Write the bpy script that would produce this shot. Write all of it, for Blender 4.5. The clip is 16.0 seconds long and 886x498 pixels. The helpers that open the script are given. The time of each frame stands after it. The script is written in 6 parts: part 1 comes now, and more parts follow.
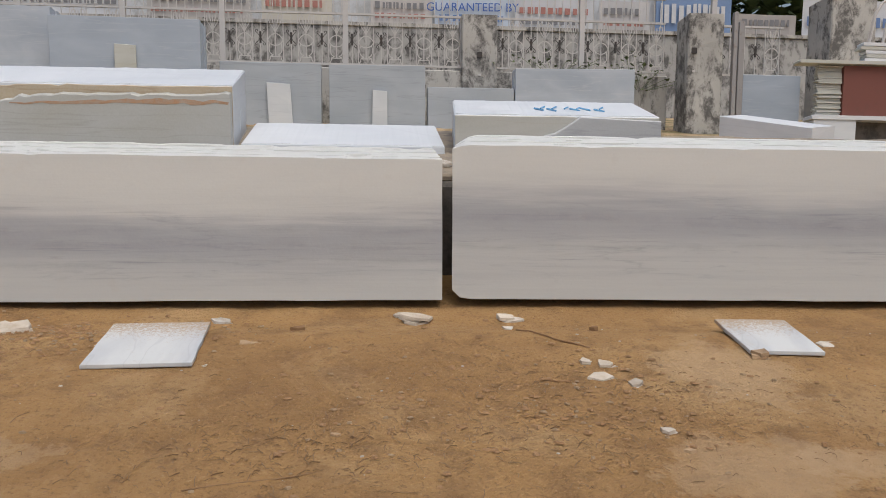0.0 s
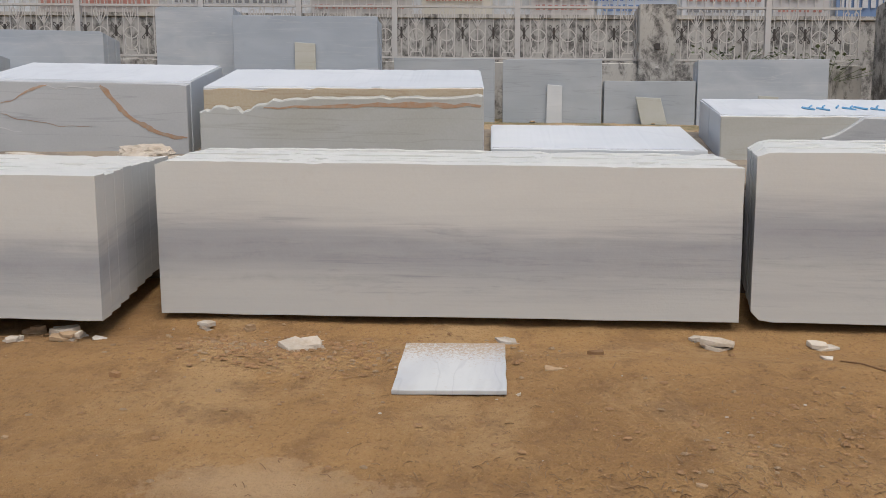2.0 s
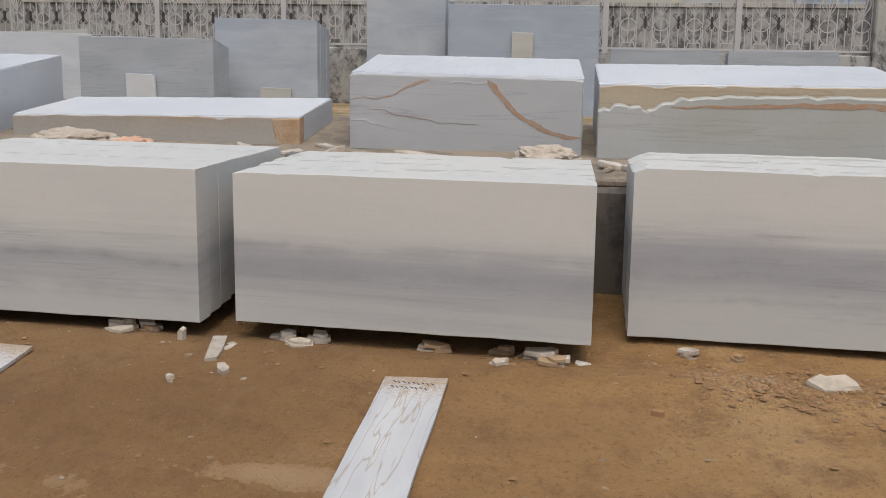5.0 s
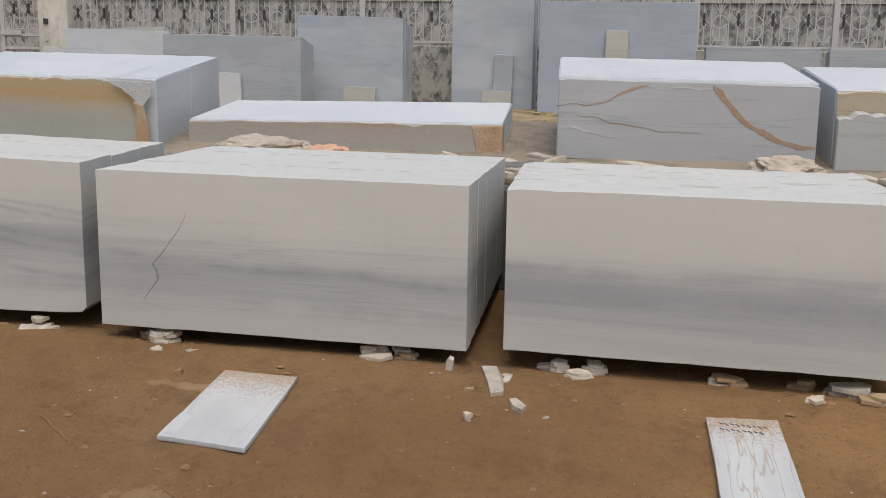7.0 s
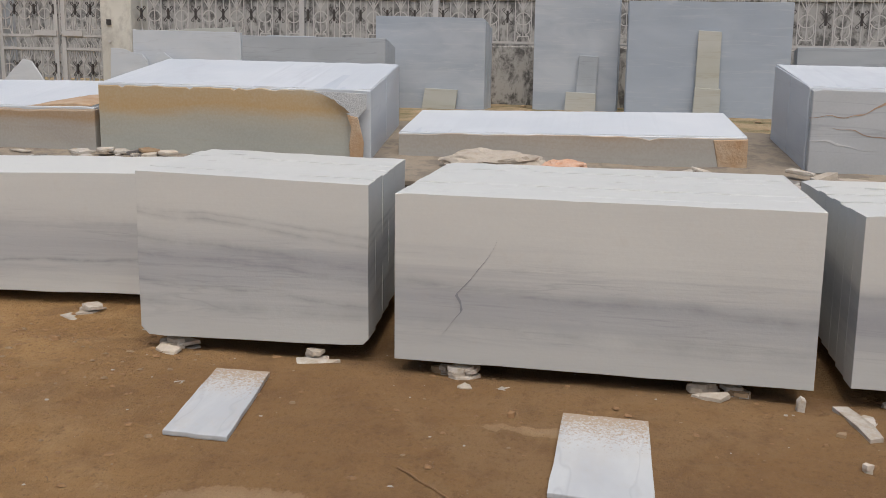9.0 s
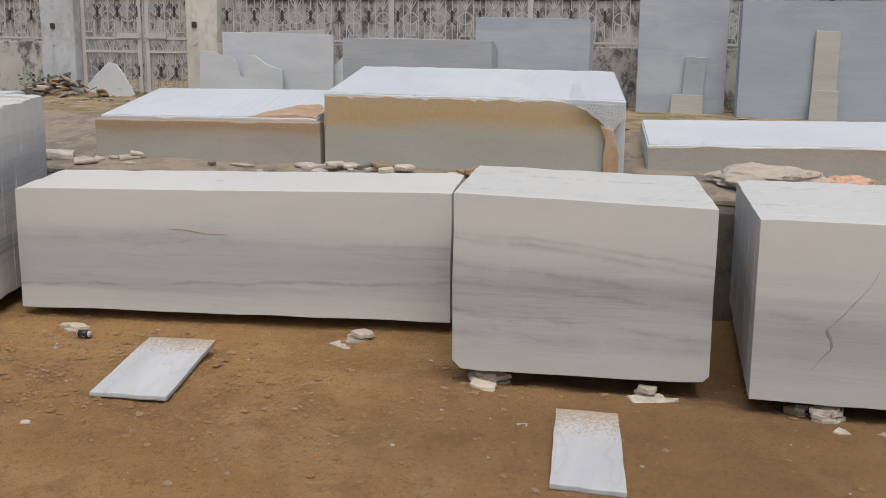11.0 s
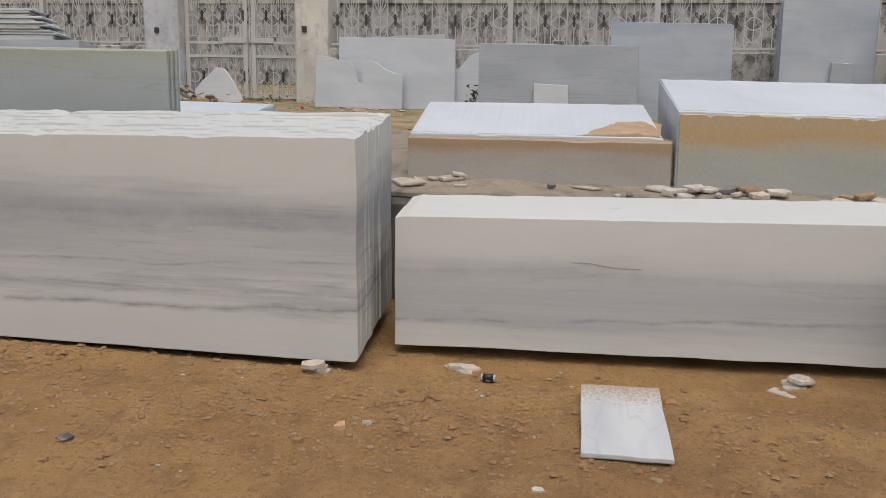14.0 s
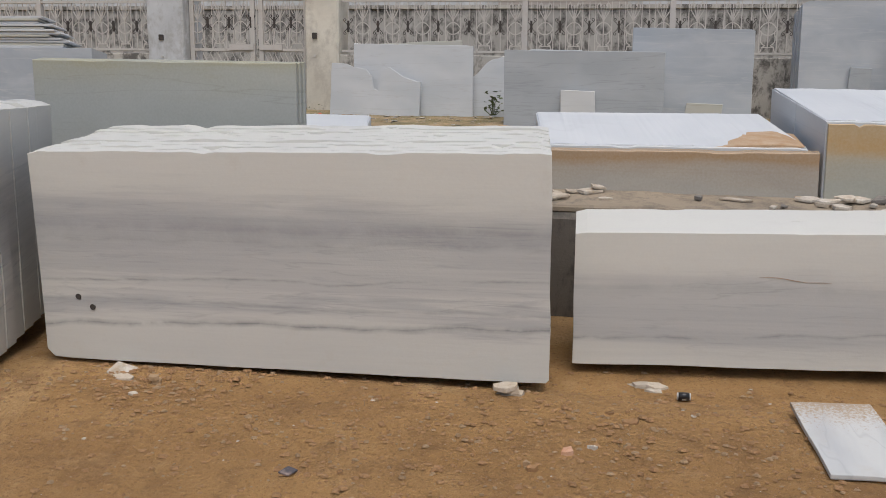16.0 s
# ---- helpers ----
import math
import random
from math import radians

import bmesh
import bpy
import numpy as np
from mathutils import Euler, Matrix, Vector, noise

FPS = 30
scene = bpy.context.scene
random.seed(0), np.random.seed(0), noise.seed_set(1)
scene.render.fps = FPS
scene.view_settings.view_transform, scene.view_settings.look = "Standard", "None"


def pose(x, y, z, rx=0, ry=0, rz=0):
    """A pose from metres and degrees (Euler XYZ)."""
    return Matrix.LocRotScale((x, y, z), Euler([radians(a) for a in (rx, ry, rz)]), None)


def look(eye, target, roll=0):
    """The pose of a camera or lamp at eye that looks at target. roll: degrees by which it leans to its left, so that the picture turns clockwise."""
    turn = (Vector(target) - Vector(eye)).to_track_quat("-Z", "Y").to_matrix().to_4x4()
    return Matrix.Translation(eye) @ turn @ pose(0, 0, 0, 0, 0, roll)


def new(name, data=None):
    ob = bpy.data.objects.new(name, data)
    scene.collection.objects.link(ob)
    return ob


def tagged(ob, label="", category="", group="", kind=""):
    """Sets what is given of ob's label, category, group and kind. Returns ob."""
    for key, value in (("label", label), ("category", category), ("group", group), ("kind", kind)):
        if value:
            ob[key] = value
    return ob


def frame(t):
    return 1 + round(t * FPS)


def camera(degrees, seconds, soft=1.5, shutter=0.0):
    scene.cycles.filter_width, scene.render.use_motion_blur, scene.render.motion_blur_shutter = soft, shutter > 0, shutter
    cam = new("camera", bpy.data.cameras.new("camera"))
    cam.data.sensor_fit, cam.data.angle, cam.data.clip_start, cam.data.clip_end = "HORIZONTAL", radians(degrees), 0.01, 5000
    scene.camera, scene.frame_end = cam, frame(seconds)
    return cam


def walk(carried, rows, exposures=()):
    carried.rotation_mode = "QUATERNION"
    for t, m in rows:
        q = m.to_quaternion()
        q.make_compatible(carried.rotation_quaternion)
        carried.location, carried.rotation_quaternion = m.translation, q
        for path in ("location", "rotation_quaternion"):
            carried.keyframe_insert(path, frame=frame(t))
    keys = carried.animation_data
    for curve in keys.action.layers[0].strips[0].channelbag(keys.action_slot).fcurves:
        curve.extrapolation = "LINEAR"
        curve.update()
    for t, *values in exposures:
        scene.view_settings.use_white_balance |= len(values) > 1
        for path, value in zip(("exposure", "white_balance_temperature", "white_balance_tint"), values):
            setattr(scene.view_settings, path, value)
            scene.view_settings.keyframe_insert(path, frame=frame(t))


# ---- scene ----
cam = camera(54.0, 16.0, soft=0.9)
# seconds, eye x y z, yaw, pitch, roll
PATH = [
    (0, 0.006, -0.001, 0.018, -4.62, 0.84, -0.47),
    (0.5, -0.228, 0.110, 0.056, -3.41, 0.63, -0.77),
    (1, -0.491, 0.112, 0.073, -2.02, 0.50, -1.15),
    (1.5, -0.725, 0.203, 0.109, -0.49, 0.24, -1.29),
    (2, -0.940, 0.378, 0.144, 3.54, 0.17, -1.31),
    (2.5, -1.246, 0.458, 0.154, 5.57, 0.13, -2.00),
    (3, -1.582, 0.501, 0.185, 6.94, -0.23, -2.41),
    (3.5, -1.935, 0.612, 0.203, 8.82, -0.47, -2.82),
    (4, -2.306, 0.650, 0.199, 10.16, -0.34, -3.00),
    (4.2, -2.470, 0.644, 0.211, 10.11, -0.62, -3.09),
    (6.3, -3.881, 0.724, 0.235, 11.23, -1.07, -3.18),
    (6.5, -4.026, 0.750, 0.250, 11.45, -1.27, -3.17),
    (7, -4.378, 0.761, 0.273, 11.53, -1.18, -3.45),
    (7.5, -4.763, 0.759, 0.294, 11.55, -1.51, -3.37),
    (8, -5.149, 0.828, 0.327, 11.67, -1.40, -3.55),
    (8.5, -5.558, 0.764, 0.331, 11.50, -1.39, -3.31),
    (9, -5.949, 0.767, 0.329, 11.63, -1.38, -3.34),
    (9.5, -6.345, 0.807, 0.359, 11.80, -1.36, -3.25),
    (10, -6.767, 0.759, 0.358, 12.02, -1.49, -3.15),
    (10.2, -6.916, 0.765, 0.356, 12.14, -1.44, -3.20),
    (12.3, -8.505, 0.787, 0.408, 14.13, -1.75, -3.42),
    (12.5, -8.677, 0.775, 0.383, 13.82, -1.46, -3.57),
    (13, -9.052, 0.701, 0.395, 13.94, -1.56, -3.40),
    (13.5, -9.387, 0.732, 0.382, 13.98, -1.55, -3.48),
    (14, -9.706, 0.707, 0.411, 13.93, -1.53, -3.57),
    (14.5, -10.044, 0.632, 0.401, 13.65, -1.42, -3.27),
    (15, -10.354, 0.642, 0.390, 13.55, -1.22, -3.24),
    (15.5, -10.633, 0.641, 0.406, 12.57, -1.20, -3.23),
    (16, -10.863, 0.569, 0.416, 11.38, -1.13, -2.78),
]
EXPO = [(0.0, 0.06, 6250, 8), (4.0, -0.02, 6250, 8), (16.0, -0.06, 6250, 8)]
# The plan below is drawn on a skewed datum fitted to the camera's view; TILT and DATUM shear it: uprights stay upright,
# the yard rises gently.
TILT = Matrix.Rotation(radians(1.0), 4, "Y") @ Matrix.Rotation(radians(-8.0), 4, "X")
RISE = 0.99
EAST, NORTH = TILT @ Vector((1, 0, 0)), TILT @ Vector((0, 1, 0.314))
DATUM = Matrix.Translation(TILT @ Vector((0, 0, -1.884))) @ Matrix((
    (EAST.x, NORTH.x, 0, 0), (EAST.y, NORTH.y, 0, 0), (EAST.z, NORTH.z - 0.314 * RISE, RISE, 1.884 * RISE), (0, 0, 0, 1)))
walk(cam, [(t, TILT @ pose(x, y, z, 90 + p, r, w)) for t, x, y, z, w, p, r in PATH], EXPO)

# ---- light: bright overcast day ----
world = bpy.data.worlds.new("overcast_sky")
scene.world = world
world.use_nodes = True
wn = world.node_tree.nodes
sky = wn.new("ShaderNodeTexSky")
sky.sky_type = "NISHITA"
sky.sun_disc = False
sky.sun_elevation, sky.sun_rotation = radians(66), radians(160)
sky.air_density, sky.dust_density, sky.ozone_density = 1.0, 6.0, 0.6
wn["Background"].inputs["Strength"].default_value = 0.13
world.node_tree.links.new(sky.outputs[0], wn["Background"].inputs["Color"])
sun = new("sun", bpy.data.lights.new("sun", "SUN"))
sun.data.energy, sun.data.angle, sun.data.color = 1.25, radians(50), (1.0, 0.975, 0.94)
sun.matrix_world = look((0, 0, 30), (-4.5, 12.0, 0.0))

# ---- the lie of the yard: a rise from track to boundary fence, shaped to fit the camera's view ----
def rise(y):
    return 0.314 * (y - 6) if y < 8.5 else 0.785 + 0.215 * (y - 8.5)


def smooth(a, b, v):
    u = min(1.0, max(0.0, (v - a) / (b - a)))
    return u * u * (3 - 2 * u)


def soil(x, y):
    """Height of the earth: the rise, a shallow trough under the front row, and unevenness."""
    z = rise(y) - 0.075 * smooth(4.75, 5.15, y) * (1 - smooth(6.2, 7.0, y))
    n = noise.fractal(Vector((x * 0.8, y * 0.8, 0.3)), 1.0, 2.0, 3)
    f = noise.fractal(Vector((x * 5, y * 5, 2.3)), 1.0, 2.0, 3)
    r = abs(noise.noise(Vector((x * 0.40, y * 3.6 + 0.25 * x, 7.7))))
    c = noise.fractal(Vector((x * 14, y * 14, 5.1)), 1.0, 2.0, 2)
    return z + 0.012 * n + 0.007 * f + 0.006 * c - 0.035 * max(0.0, 0.16 - r) - 0.008


# ---- materials ----
def material(name, rough=0.6):
    m = bpy.data.materials.new(name)
    m.use_nodes = True
    b = m.node_tree.nodes["Principled BSDF"]
    b.inputs["Roughness"].default_value = rough
    return m, m.node_tree, b


def link(nt, a, b):
    nt.links.new(a, b)


def coords(nt, scale=(1, 1, 1), shift=(0, 0, 0), tilt=0.0):
    """Position on the plan in metres, and the height over the yard's rise."""
    g = nt.nodes.new("ShaderNodeNewGeometry")
    inv = DATUM.inverted()
    com = nt.nodes.new("ShaderNodeCombineXYZ")
    for k, (row, off) in enumerate(((inv[0], 0.0), (inv[1], 0.0), (inv[2] - 0.314 * inv[1], 1.884))):
        dot = nt.nodes.new("ShaderNodeVectorMath")
        dot.operation = "DOT_PRODUCT"
        link(nt, g.outputs["Position"], dot.inputs[0])
        dot.inputs[1].default_value = tuple(row)[:3]
        b = nt.nodes.new("ShaderNodeMath")
        b.operation = "ADD"
        link(nt, dot.outputs["Value"], b.inputs[0])
        b.inputs[1].default_value = row[3] + off
        link(nt, b.outputs[0], com.inputs[k])
    mp = nt.nodes.new("ShaderNodeMapping")
    link(nt, com.outputs[0], mp.inputs["Vector"])
    mp.inputs["Scale"].default_value = scale
    mp.inputs["Location"].default_value = shift
    mp.inputs["Rotation"].default_value = (0, tilt, 0)
    return mp.outputs[0], b.outputs[0]


def noise_tex(nt, vec, scale=1.0, detail=4.0, rough=0.55, distort=0.0):
    n = nt.nodes.new("ShaderNodeTexNoise")
    link(nt, vec, n.inputs["Vector"])
    n.inputs["Scale"].default_value, n.inputs["Detail"].default_value = scale, detail
    n.inputs["Roughness"].default_value, n.inputs["Distortion"].default_value = rough, distort
    return n.outputs["Fac"]


def ramp(nt, fac, stops, interp="LINEAR"):
    r = nt.nodes.new("ShaderNodeValToRGB")
    link(nt, fac, r.inputs[0])
    e = r.color_ramp.elements
    r.color_ramp.interpolation = interp
    while len(e) < len(stops):
        e.new(0.5)
    for k, (p, c) in enumerate(stops):
        e[k].position = p
        e[k].color = (c, c, c, 1) if isinstance(c, (int, float)) else (*c, 1)
    return r.outputs[0]


def math_node(nt, op, a, b):
    n = nt.nodes.new("ShaderNodeMath")
    n.operation = op
    for k, v in enumerate((a, b)):
        if isinstance(v, (int, float)):
            n.inputs[k].default_value = v
        else:
            link(nt, v, n.inputs[k])
    return n.outputs[0]


def mix(nt, fac, a, b, kind="MIX"):
    n = nt.nodes.new("ShaderNodeMix")
    n.data_type, n.blend_type = "RGBA", kind
    for s, v in ((n.inputs[0], fac), (n.inputs[6], a), (n.inputs[7], b)):
        if isinstance(v, (int, float)):
            s.default_value = v
        elif isinstance(v, tuple):
            s.default_value = (*v, 1)
        else:
            link(nt, v, s)
    return n.outputs[2]


def bump(nt, bsdf, height, strength=0.3, dist=0.01):
    n = nt.nodes.new("ShaderNodeBump")
    n.inputs["Strength"].default_value, n.inputs["Distance"].default_value = strength, dist
    link(nt, height, n.inputs["Height"])
    link(nt, n.outputs[0], bsdf.inputs["Normal"])


CREAM, PALE, GREY, DARK = (0.588, 0.585, 0.548), (0.495, 0.50, 0.478), (0.335, 0.345, 0.362), (0.28, 0.285, 0.30)


def banded_marble(name, low, high, stops, seed, vein=0.5, lines=(), zone=(0.08, 0.26, 0.58, 0.74)):
    """White marble bedded in level grey bands between two heights; the streaks keep to the zone of the bands."""
    m, nt, b = material(name, 0.5)
    _, h = coords(nt)
    big, _ = coords(nt, (0.5, 0.5, 1.6), (seed, 0, seed))
    fine, _ = coords(nt, (1.1, 1.1, 22), (seed * 2, 0, 0))
    spots, _ = coords(nt, (3.5, 3.5, 30), (seed, seed, 0))
    grain, _ = coords(nt, (1, 1, 1), (0, seed, 0))
    t = math_node(nt, "DIVIDE", math_node(nt, "SUBTRACT", h, low), high - low)
    w = math_node(nt, "MULTIPLY", math_node(nt, "SUBTRACT", noise_tex(nt, big, 1.3, 3), 0.5), 0.34)
    f = math_node(nt, "MULTIPLY", math_node(nt, "SUBTRACT", noise_tex(nt, fine, 1.0, 5, 0.6, 0.4), 0.5), 0.22)
    t = math_node(nt, "ADD", math_node(nt, "ADD", t, w), f)
    col = ramp(nt, t, stops, "B_SPLINE")
    belt = ramp(nt, t, [(zone[0], 0.12), (zone[1], 1.0), (zone[2], 1.0), (zone[3], 0.06)])
    s = ramp(nt, noise_tex(nt, spots, 1.0, 5, 0.65, 0.6), [(0.58, 0.0), (0.72, vein)])
    col = mix(nt, math_node(nt, "MULTIPLY", s, belt), col, (0.27, 0.275, 0.30))
    dash, _ = coords(nt, (1.4, 1.4, 45), (seed * 5, 2, 0), 0.03)
    d = ramp(nt, noise_tex(nt, dash, 1.0, 3, 0.5, 0.2), [(0.64, 0.0), (0.74, vein)])
    col = mix(nt, math_node(nt, "MULTIPLY", d, belt), col, (0.22, 0.225, 0.25))
    bands, _ = coords(nt, (0.22, 0.22, 11), (seed * 7, 1, 0), 0.02)
    d = ramp(nt, noise_tex(nt, bands, 1.0, 4, 0.6, 0.3), [(0.38, 0.45), (0.58, 0.0)])
    col = mix(nt, math_node(nt, "MULTIPLY", d, belt), col, (0.32, 0.325, 0.345))
    # hairline veins that flow along the bedding
    for k, (zs, st) in enumerate(((6.0, 0.30), (10.0, 0.22))):
        hair, _ = coords(nt, (0.45, 0.45, zs), (seed * 3 + k, k, 2), 0.03)
        fade, _ = coords(nt, (1.1, 1.1, 2.5), (seed, k * 4, 6))
        vn = ramp(nt, noise_tex(nt, hair, 1.0, 5, 0.55, 0.35), [(0.486, 0.0), (0.50, st), (0.512, 0.0)])
        vn = math_node(nt, "MULTIPLY", vn, belt)
        col = mix(nt, math_node(nt, "MULTIPLY", vn, ramp(nt, noise_tex(nt, fade, 1.5, 3), [(0.42, 0.0), (0.6, 1.0)])), col, (0.22, 0.225, 0.24))
    # single dark bedding lines: height at x = 0, slope, half width, strength
    if lines:
        wav, _ = coords(nt, (0.9, 0.9, 0.9), (seed, 0, 4))
        pat, _ = coords(nt, (2.6, 2.6, 3.0), (seed, 5, 4))
        wob = math_node(nt, "MULTIPLY", math_node(nt, "SUBTRACT", noise_tex(nt, wav, 1.6, 5, 0.55), 0.5), 0.12)
        thick = noise_tex(nt, pat, 1.3, 5, 0.65, 0.4)
        gx = nt.nodes.new("ShaderNodeNewGeometry")
        sx = nt.nodes.new("ShaderNodeSeparateXYZ")
        link(nt, gx.outputs["Position"], sx.inputs[0])
        for h0, sl, wd, st in lines:
            dist = math_node(nt, "ABSOLUTE", math_node(nt, "SUBTRACT", math_node(nt, "ADD", h, wob), math_node(nt, "ADD", math_node(nt, "MULTIPLY", sx.outputs["X"], sl), h0)), 0.0)
            f = ramp(nt, math_node(nt, "DIVIDE", dist, wd * 4), [(0.0, 1.0), (0.25, 0.6), (1.0, 0.0)])
            col = mix(nt, math_node(nt, "MULTIPLY", math_node(nt, "MULTIPLY", f, ramp(nt, thick, [(0.36, 0.05), (0.62, 1.0)])), st), col, (0.20, 0.205, 0.215))
    g = noise_tex(nt, grain, 60, 3)
    col = mix(nt, ramp(nt, g, [(0.3, 0.0), (0.7, 0.10)]), col, (0.45, 0.43, 0.41))
    cl, _ = coords(nt, (0.7, 0.7, 2.4), (seed, 9, 3))
    col = mix(nt, ramp(nt, noise_tex(nt, cl, 1.4, 6, 0.62, 0.7), [(0.40, 0.0), (0.66, 0.14)]), col, (0.42, 0.415, 0.41))
    # dust and rust specks settled low on the face
    d = noise_tex(nt, grain, 7, 6, 0.7)
    col = mix(nt, ramp(nt, d, [(0.60, 0.0), (0.8, 0.2)]), col, (0.42, 0.35, 0.27))
    link(nt, col, b.inputs["Base Color"])
    bump(nt, b, math_node(nt, "ADD", g, noise_tex(nt, fine, 3, 4)), 0.12, 0.004)
    return m


def sawn_marble(name, base, cloud, vein, seed, tilt=0.25, stain=None, low=0.6, high=1.1):
    """Blue-grey marble, sawn: clouds and slanting veins; stain: an iron band between two heights."""
    m, nt, b = material(name, 0.42)
    big, h = coords(nt, (0.9, 0.9, 2.2), (seed, 0, seed), tilt)
    thin, _ = coords(nt, (0.32, 0.32, 6.0), (seed * 3, 0, 0), tilt)
    grain, _ = coords(nt)
    col = mix(nt, ramp(nt, noise_tex(nt, big, 1.0, 5, 0.55, 0.5), [(0.35, 0.0), (0.68, 1.0)]), base, cloud)
    v = noise_tex(nt, thin, 1.2, 4, 0.5, 0.25)
    col = mix(nt, ramp(nt, v, [(0.485, 0.0), (0.50, 0.38), (0.515, 0.0)]), col, vein)
    if stain:
        t = math_node(nt, "DIVIDE", math_node(nt, "SUBTRACT", h, low), high - low)
        st, _ = coords(nt, (0.8, 0.8, 5), (seed, 3, 1))
        t = math_node(nt, "ADD", t, math_node(nt, "MULTIPLY", math_node(nt, "SUBTRACT", noise_tex(nt, st, 1.5, 4), 0.5), 0.5))
        col = mix(nt, ramp(nt, t, [(0.2, 0.0), (0.48, 0.25), (0.68, 0.95), (0.90, 0.75), (1.0, 0.15)]), col, stain)
    g = noise_tex(nt, grain, 70, 3)
    col = mix(nt, ramp(nt, g, [(0.35, 0.0), (0.7, 0.12)]), col, (0.6, 0.6, 0.6))
    link(nt, col, b.inputs["Base Color"])
    bump(nt, b, g, 0.08, 0.003)
    return m


def rough_stone(name, a, b_, scale=9.0, rough=0.85, strength=0.6):
    m, nt, b = material(name, rough)
    c, _ = coords(nt)
    n1, n2 = noise_tex(nt, c, scale, 6, 0.65), noise_tex(nt, c, scale * 6, 4)
    info = nt.nodes.new("ShaderNodeObjectInfo")
    col = mix(nt, ramp(nt, n1, [(0.3, 0.0), (0.7, 1.0)]), a, b_)
    v = nt.nodes.new("ShaderNodeHueSaturation")
    link(nt, col, v.inputs["Color"])
    link(nt, math_node(nt, "MULTIPLY_ADD", info.outputs["Random"], 0.3), v.inputs["Value"])
    v.inputs["Value"].links[0].from_node.inputs[2].default_value = 0.82
    link(nt, v.outputs[0], b.inputs["Base Color"])
    bump(nt, b, math_node(nt, "ADD", n1, n2), strength, 0.012)
    return m


SILT = ((1.85, 4.3, 0.38, 0.38), (1.6, 3.45, 0.42, 0.26), (2.1, 3.45, 0.35, 0.14), (-1.9, 3.6, 0.5, 0.16), (-6.15, 4.42, 0.42, 0.05), (-5.6, 3.55, 0.5, 0.10), (-7.3, 3.7, 0.45, 0.12), (-4.2, 3.75, 0.4, 0.08))


def earth(name):
    m, nt, b = material(name, 0.95)
    c, _ = coords(nt)
    stretch, _ = coords(nt, (0.35, 1.2, 1))
    patch = noise_tex(nt, stretch, 1.1, 5, 0.6, 0.4)
    mid = noise_tex(nt, c, 4.5, 6, 0.65)
    fine = noise_tex(nt, c, 45, 5, 0.7)
    pale = noise_tex(nt, c, 0.75, 7, 0.68, 0.6)
    col = mix(nt, ramp(nt, patch, [(0.36, 0.0), (0.62, 1.0)]), (0.316, 0.176, 0.064), (0.396, 0.230, 0.087))
    col = mix(nt, ramp(nt, pale, [(0.52, 0.0), (0.60, 0.5), (0.75, 0.7)]), col, (0.47, 0.305, 0.142))
    col = mix(nt, ramp(nt, mid, [(0.36, 0.5), (0.50, 0.0)]), col, (0.190, 0.100, 0.040))
    col = mix(nt, ramp(nt, mid, [(0.60, 0.0), (0.74, 0.35)]), col, (0.520, 0.335, 0.165))
    col = mix(nt, ramp(nt, fine, [(0.34, 0.55), (0.46, 0.0)]), col, (0.150, 0.078, 0.033))
    col = mix(nt, ramp(nt, fine, [(0.60, 0.0), (0.72, 0.45)]), col, (0.572, 0.384, 0.215))
    speck = noise_tex(nt, c, 140, 3, 0.6)
    col = mix(nt, ramp(nt, speck, [(0.64, 0.0), (0.73, 0.65)]), col, (0.52, 0.345, 0.18))
    # darker earth in a broad ragged oval along the middle of the row
    dp, _ = coords(nt, (1 / 3.4, 1 / 2.6, 0.0), (6.0 / 3.4, -4.6 / 2.6, 0))
    dl = nt.nodes.new("ShaderNodeVectorMath")
    dl.operation = "LENGTH"
    link(nt, dp, dl.inputs[0])
    oval = math_node(nt, "ADD", dl.outputs["Value"], math_node(nt, "MULTIPLY", math_node(nt, "SUBTRACT", noise_tex(nt, stretch, 1.4, 6, 0.65), 0.5), 1.1))
    col = mix(nt, ramp(nt, oval, [(0.40, 0.58), (1.05, 0.0)]), col, (0.165, 0.088, 0.036))
    # pale dried patches of silt
    for px, py, rx, ry in SILT:
        sp, _ = coords(nt, (1 / rx, 1 / ry, 0.0), (-px / rx, -py / ry, 0))
        ln = nt.nodes.new("ShaderNodeVectorMath")
        ln.operation = "LENGTH"
        link(nt, sp, ln.inputs[0])
        r = math_node(nt, "ADD", ln.outputs["Value"], math_node(nt, "MULTIPLY", math_node(nt, "SUBTRACT", noise_tex(nt, c, 2.6, 8, 0.7), 0.5), 3.4))
        col = mix(nt, ramp(nt, r, [(0.4, 0.55), (0.9, 0.32), (1.1, 0.0)]), col, (0.50, 0.345, 0.195))
    # greyer, grass-flecked ground towards the fence
    g = nt.nodes.new("ShaderNodeNewGeometry")
    sep = nt.nodes.new("ShaderNodeSeparateXYZ")
    link(nt, g.outputs["Position"], sep.inputs[0])
    far = ramp(nt, math_node(nt, "MULTIPLY", sep.outputs["Y"], 0.05), [(0.45, 0.0), (0.72, 0.85)])
    grass = noise_tex(nt, c, 1.3, 6, 0.7)
    back = mix(nt, ramp(nt, grass, [(0.42, 0.0), (0.6, 1.0)]), (0.43, 0.32, 0.19), (0.17, 0.16, 0.075))
    col = mix(nt, far, col, back)
    link(nt, col, b.inputs["Base Color"])
    hgt = math_node(nt, "ADD", math_node(nt, "MULTIPLY", mid, 1.5), fine)
    bump(nt, b, hgt, 1.0, 0.03)
    return m


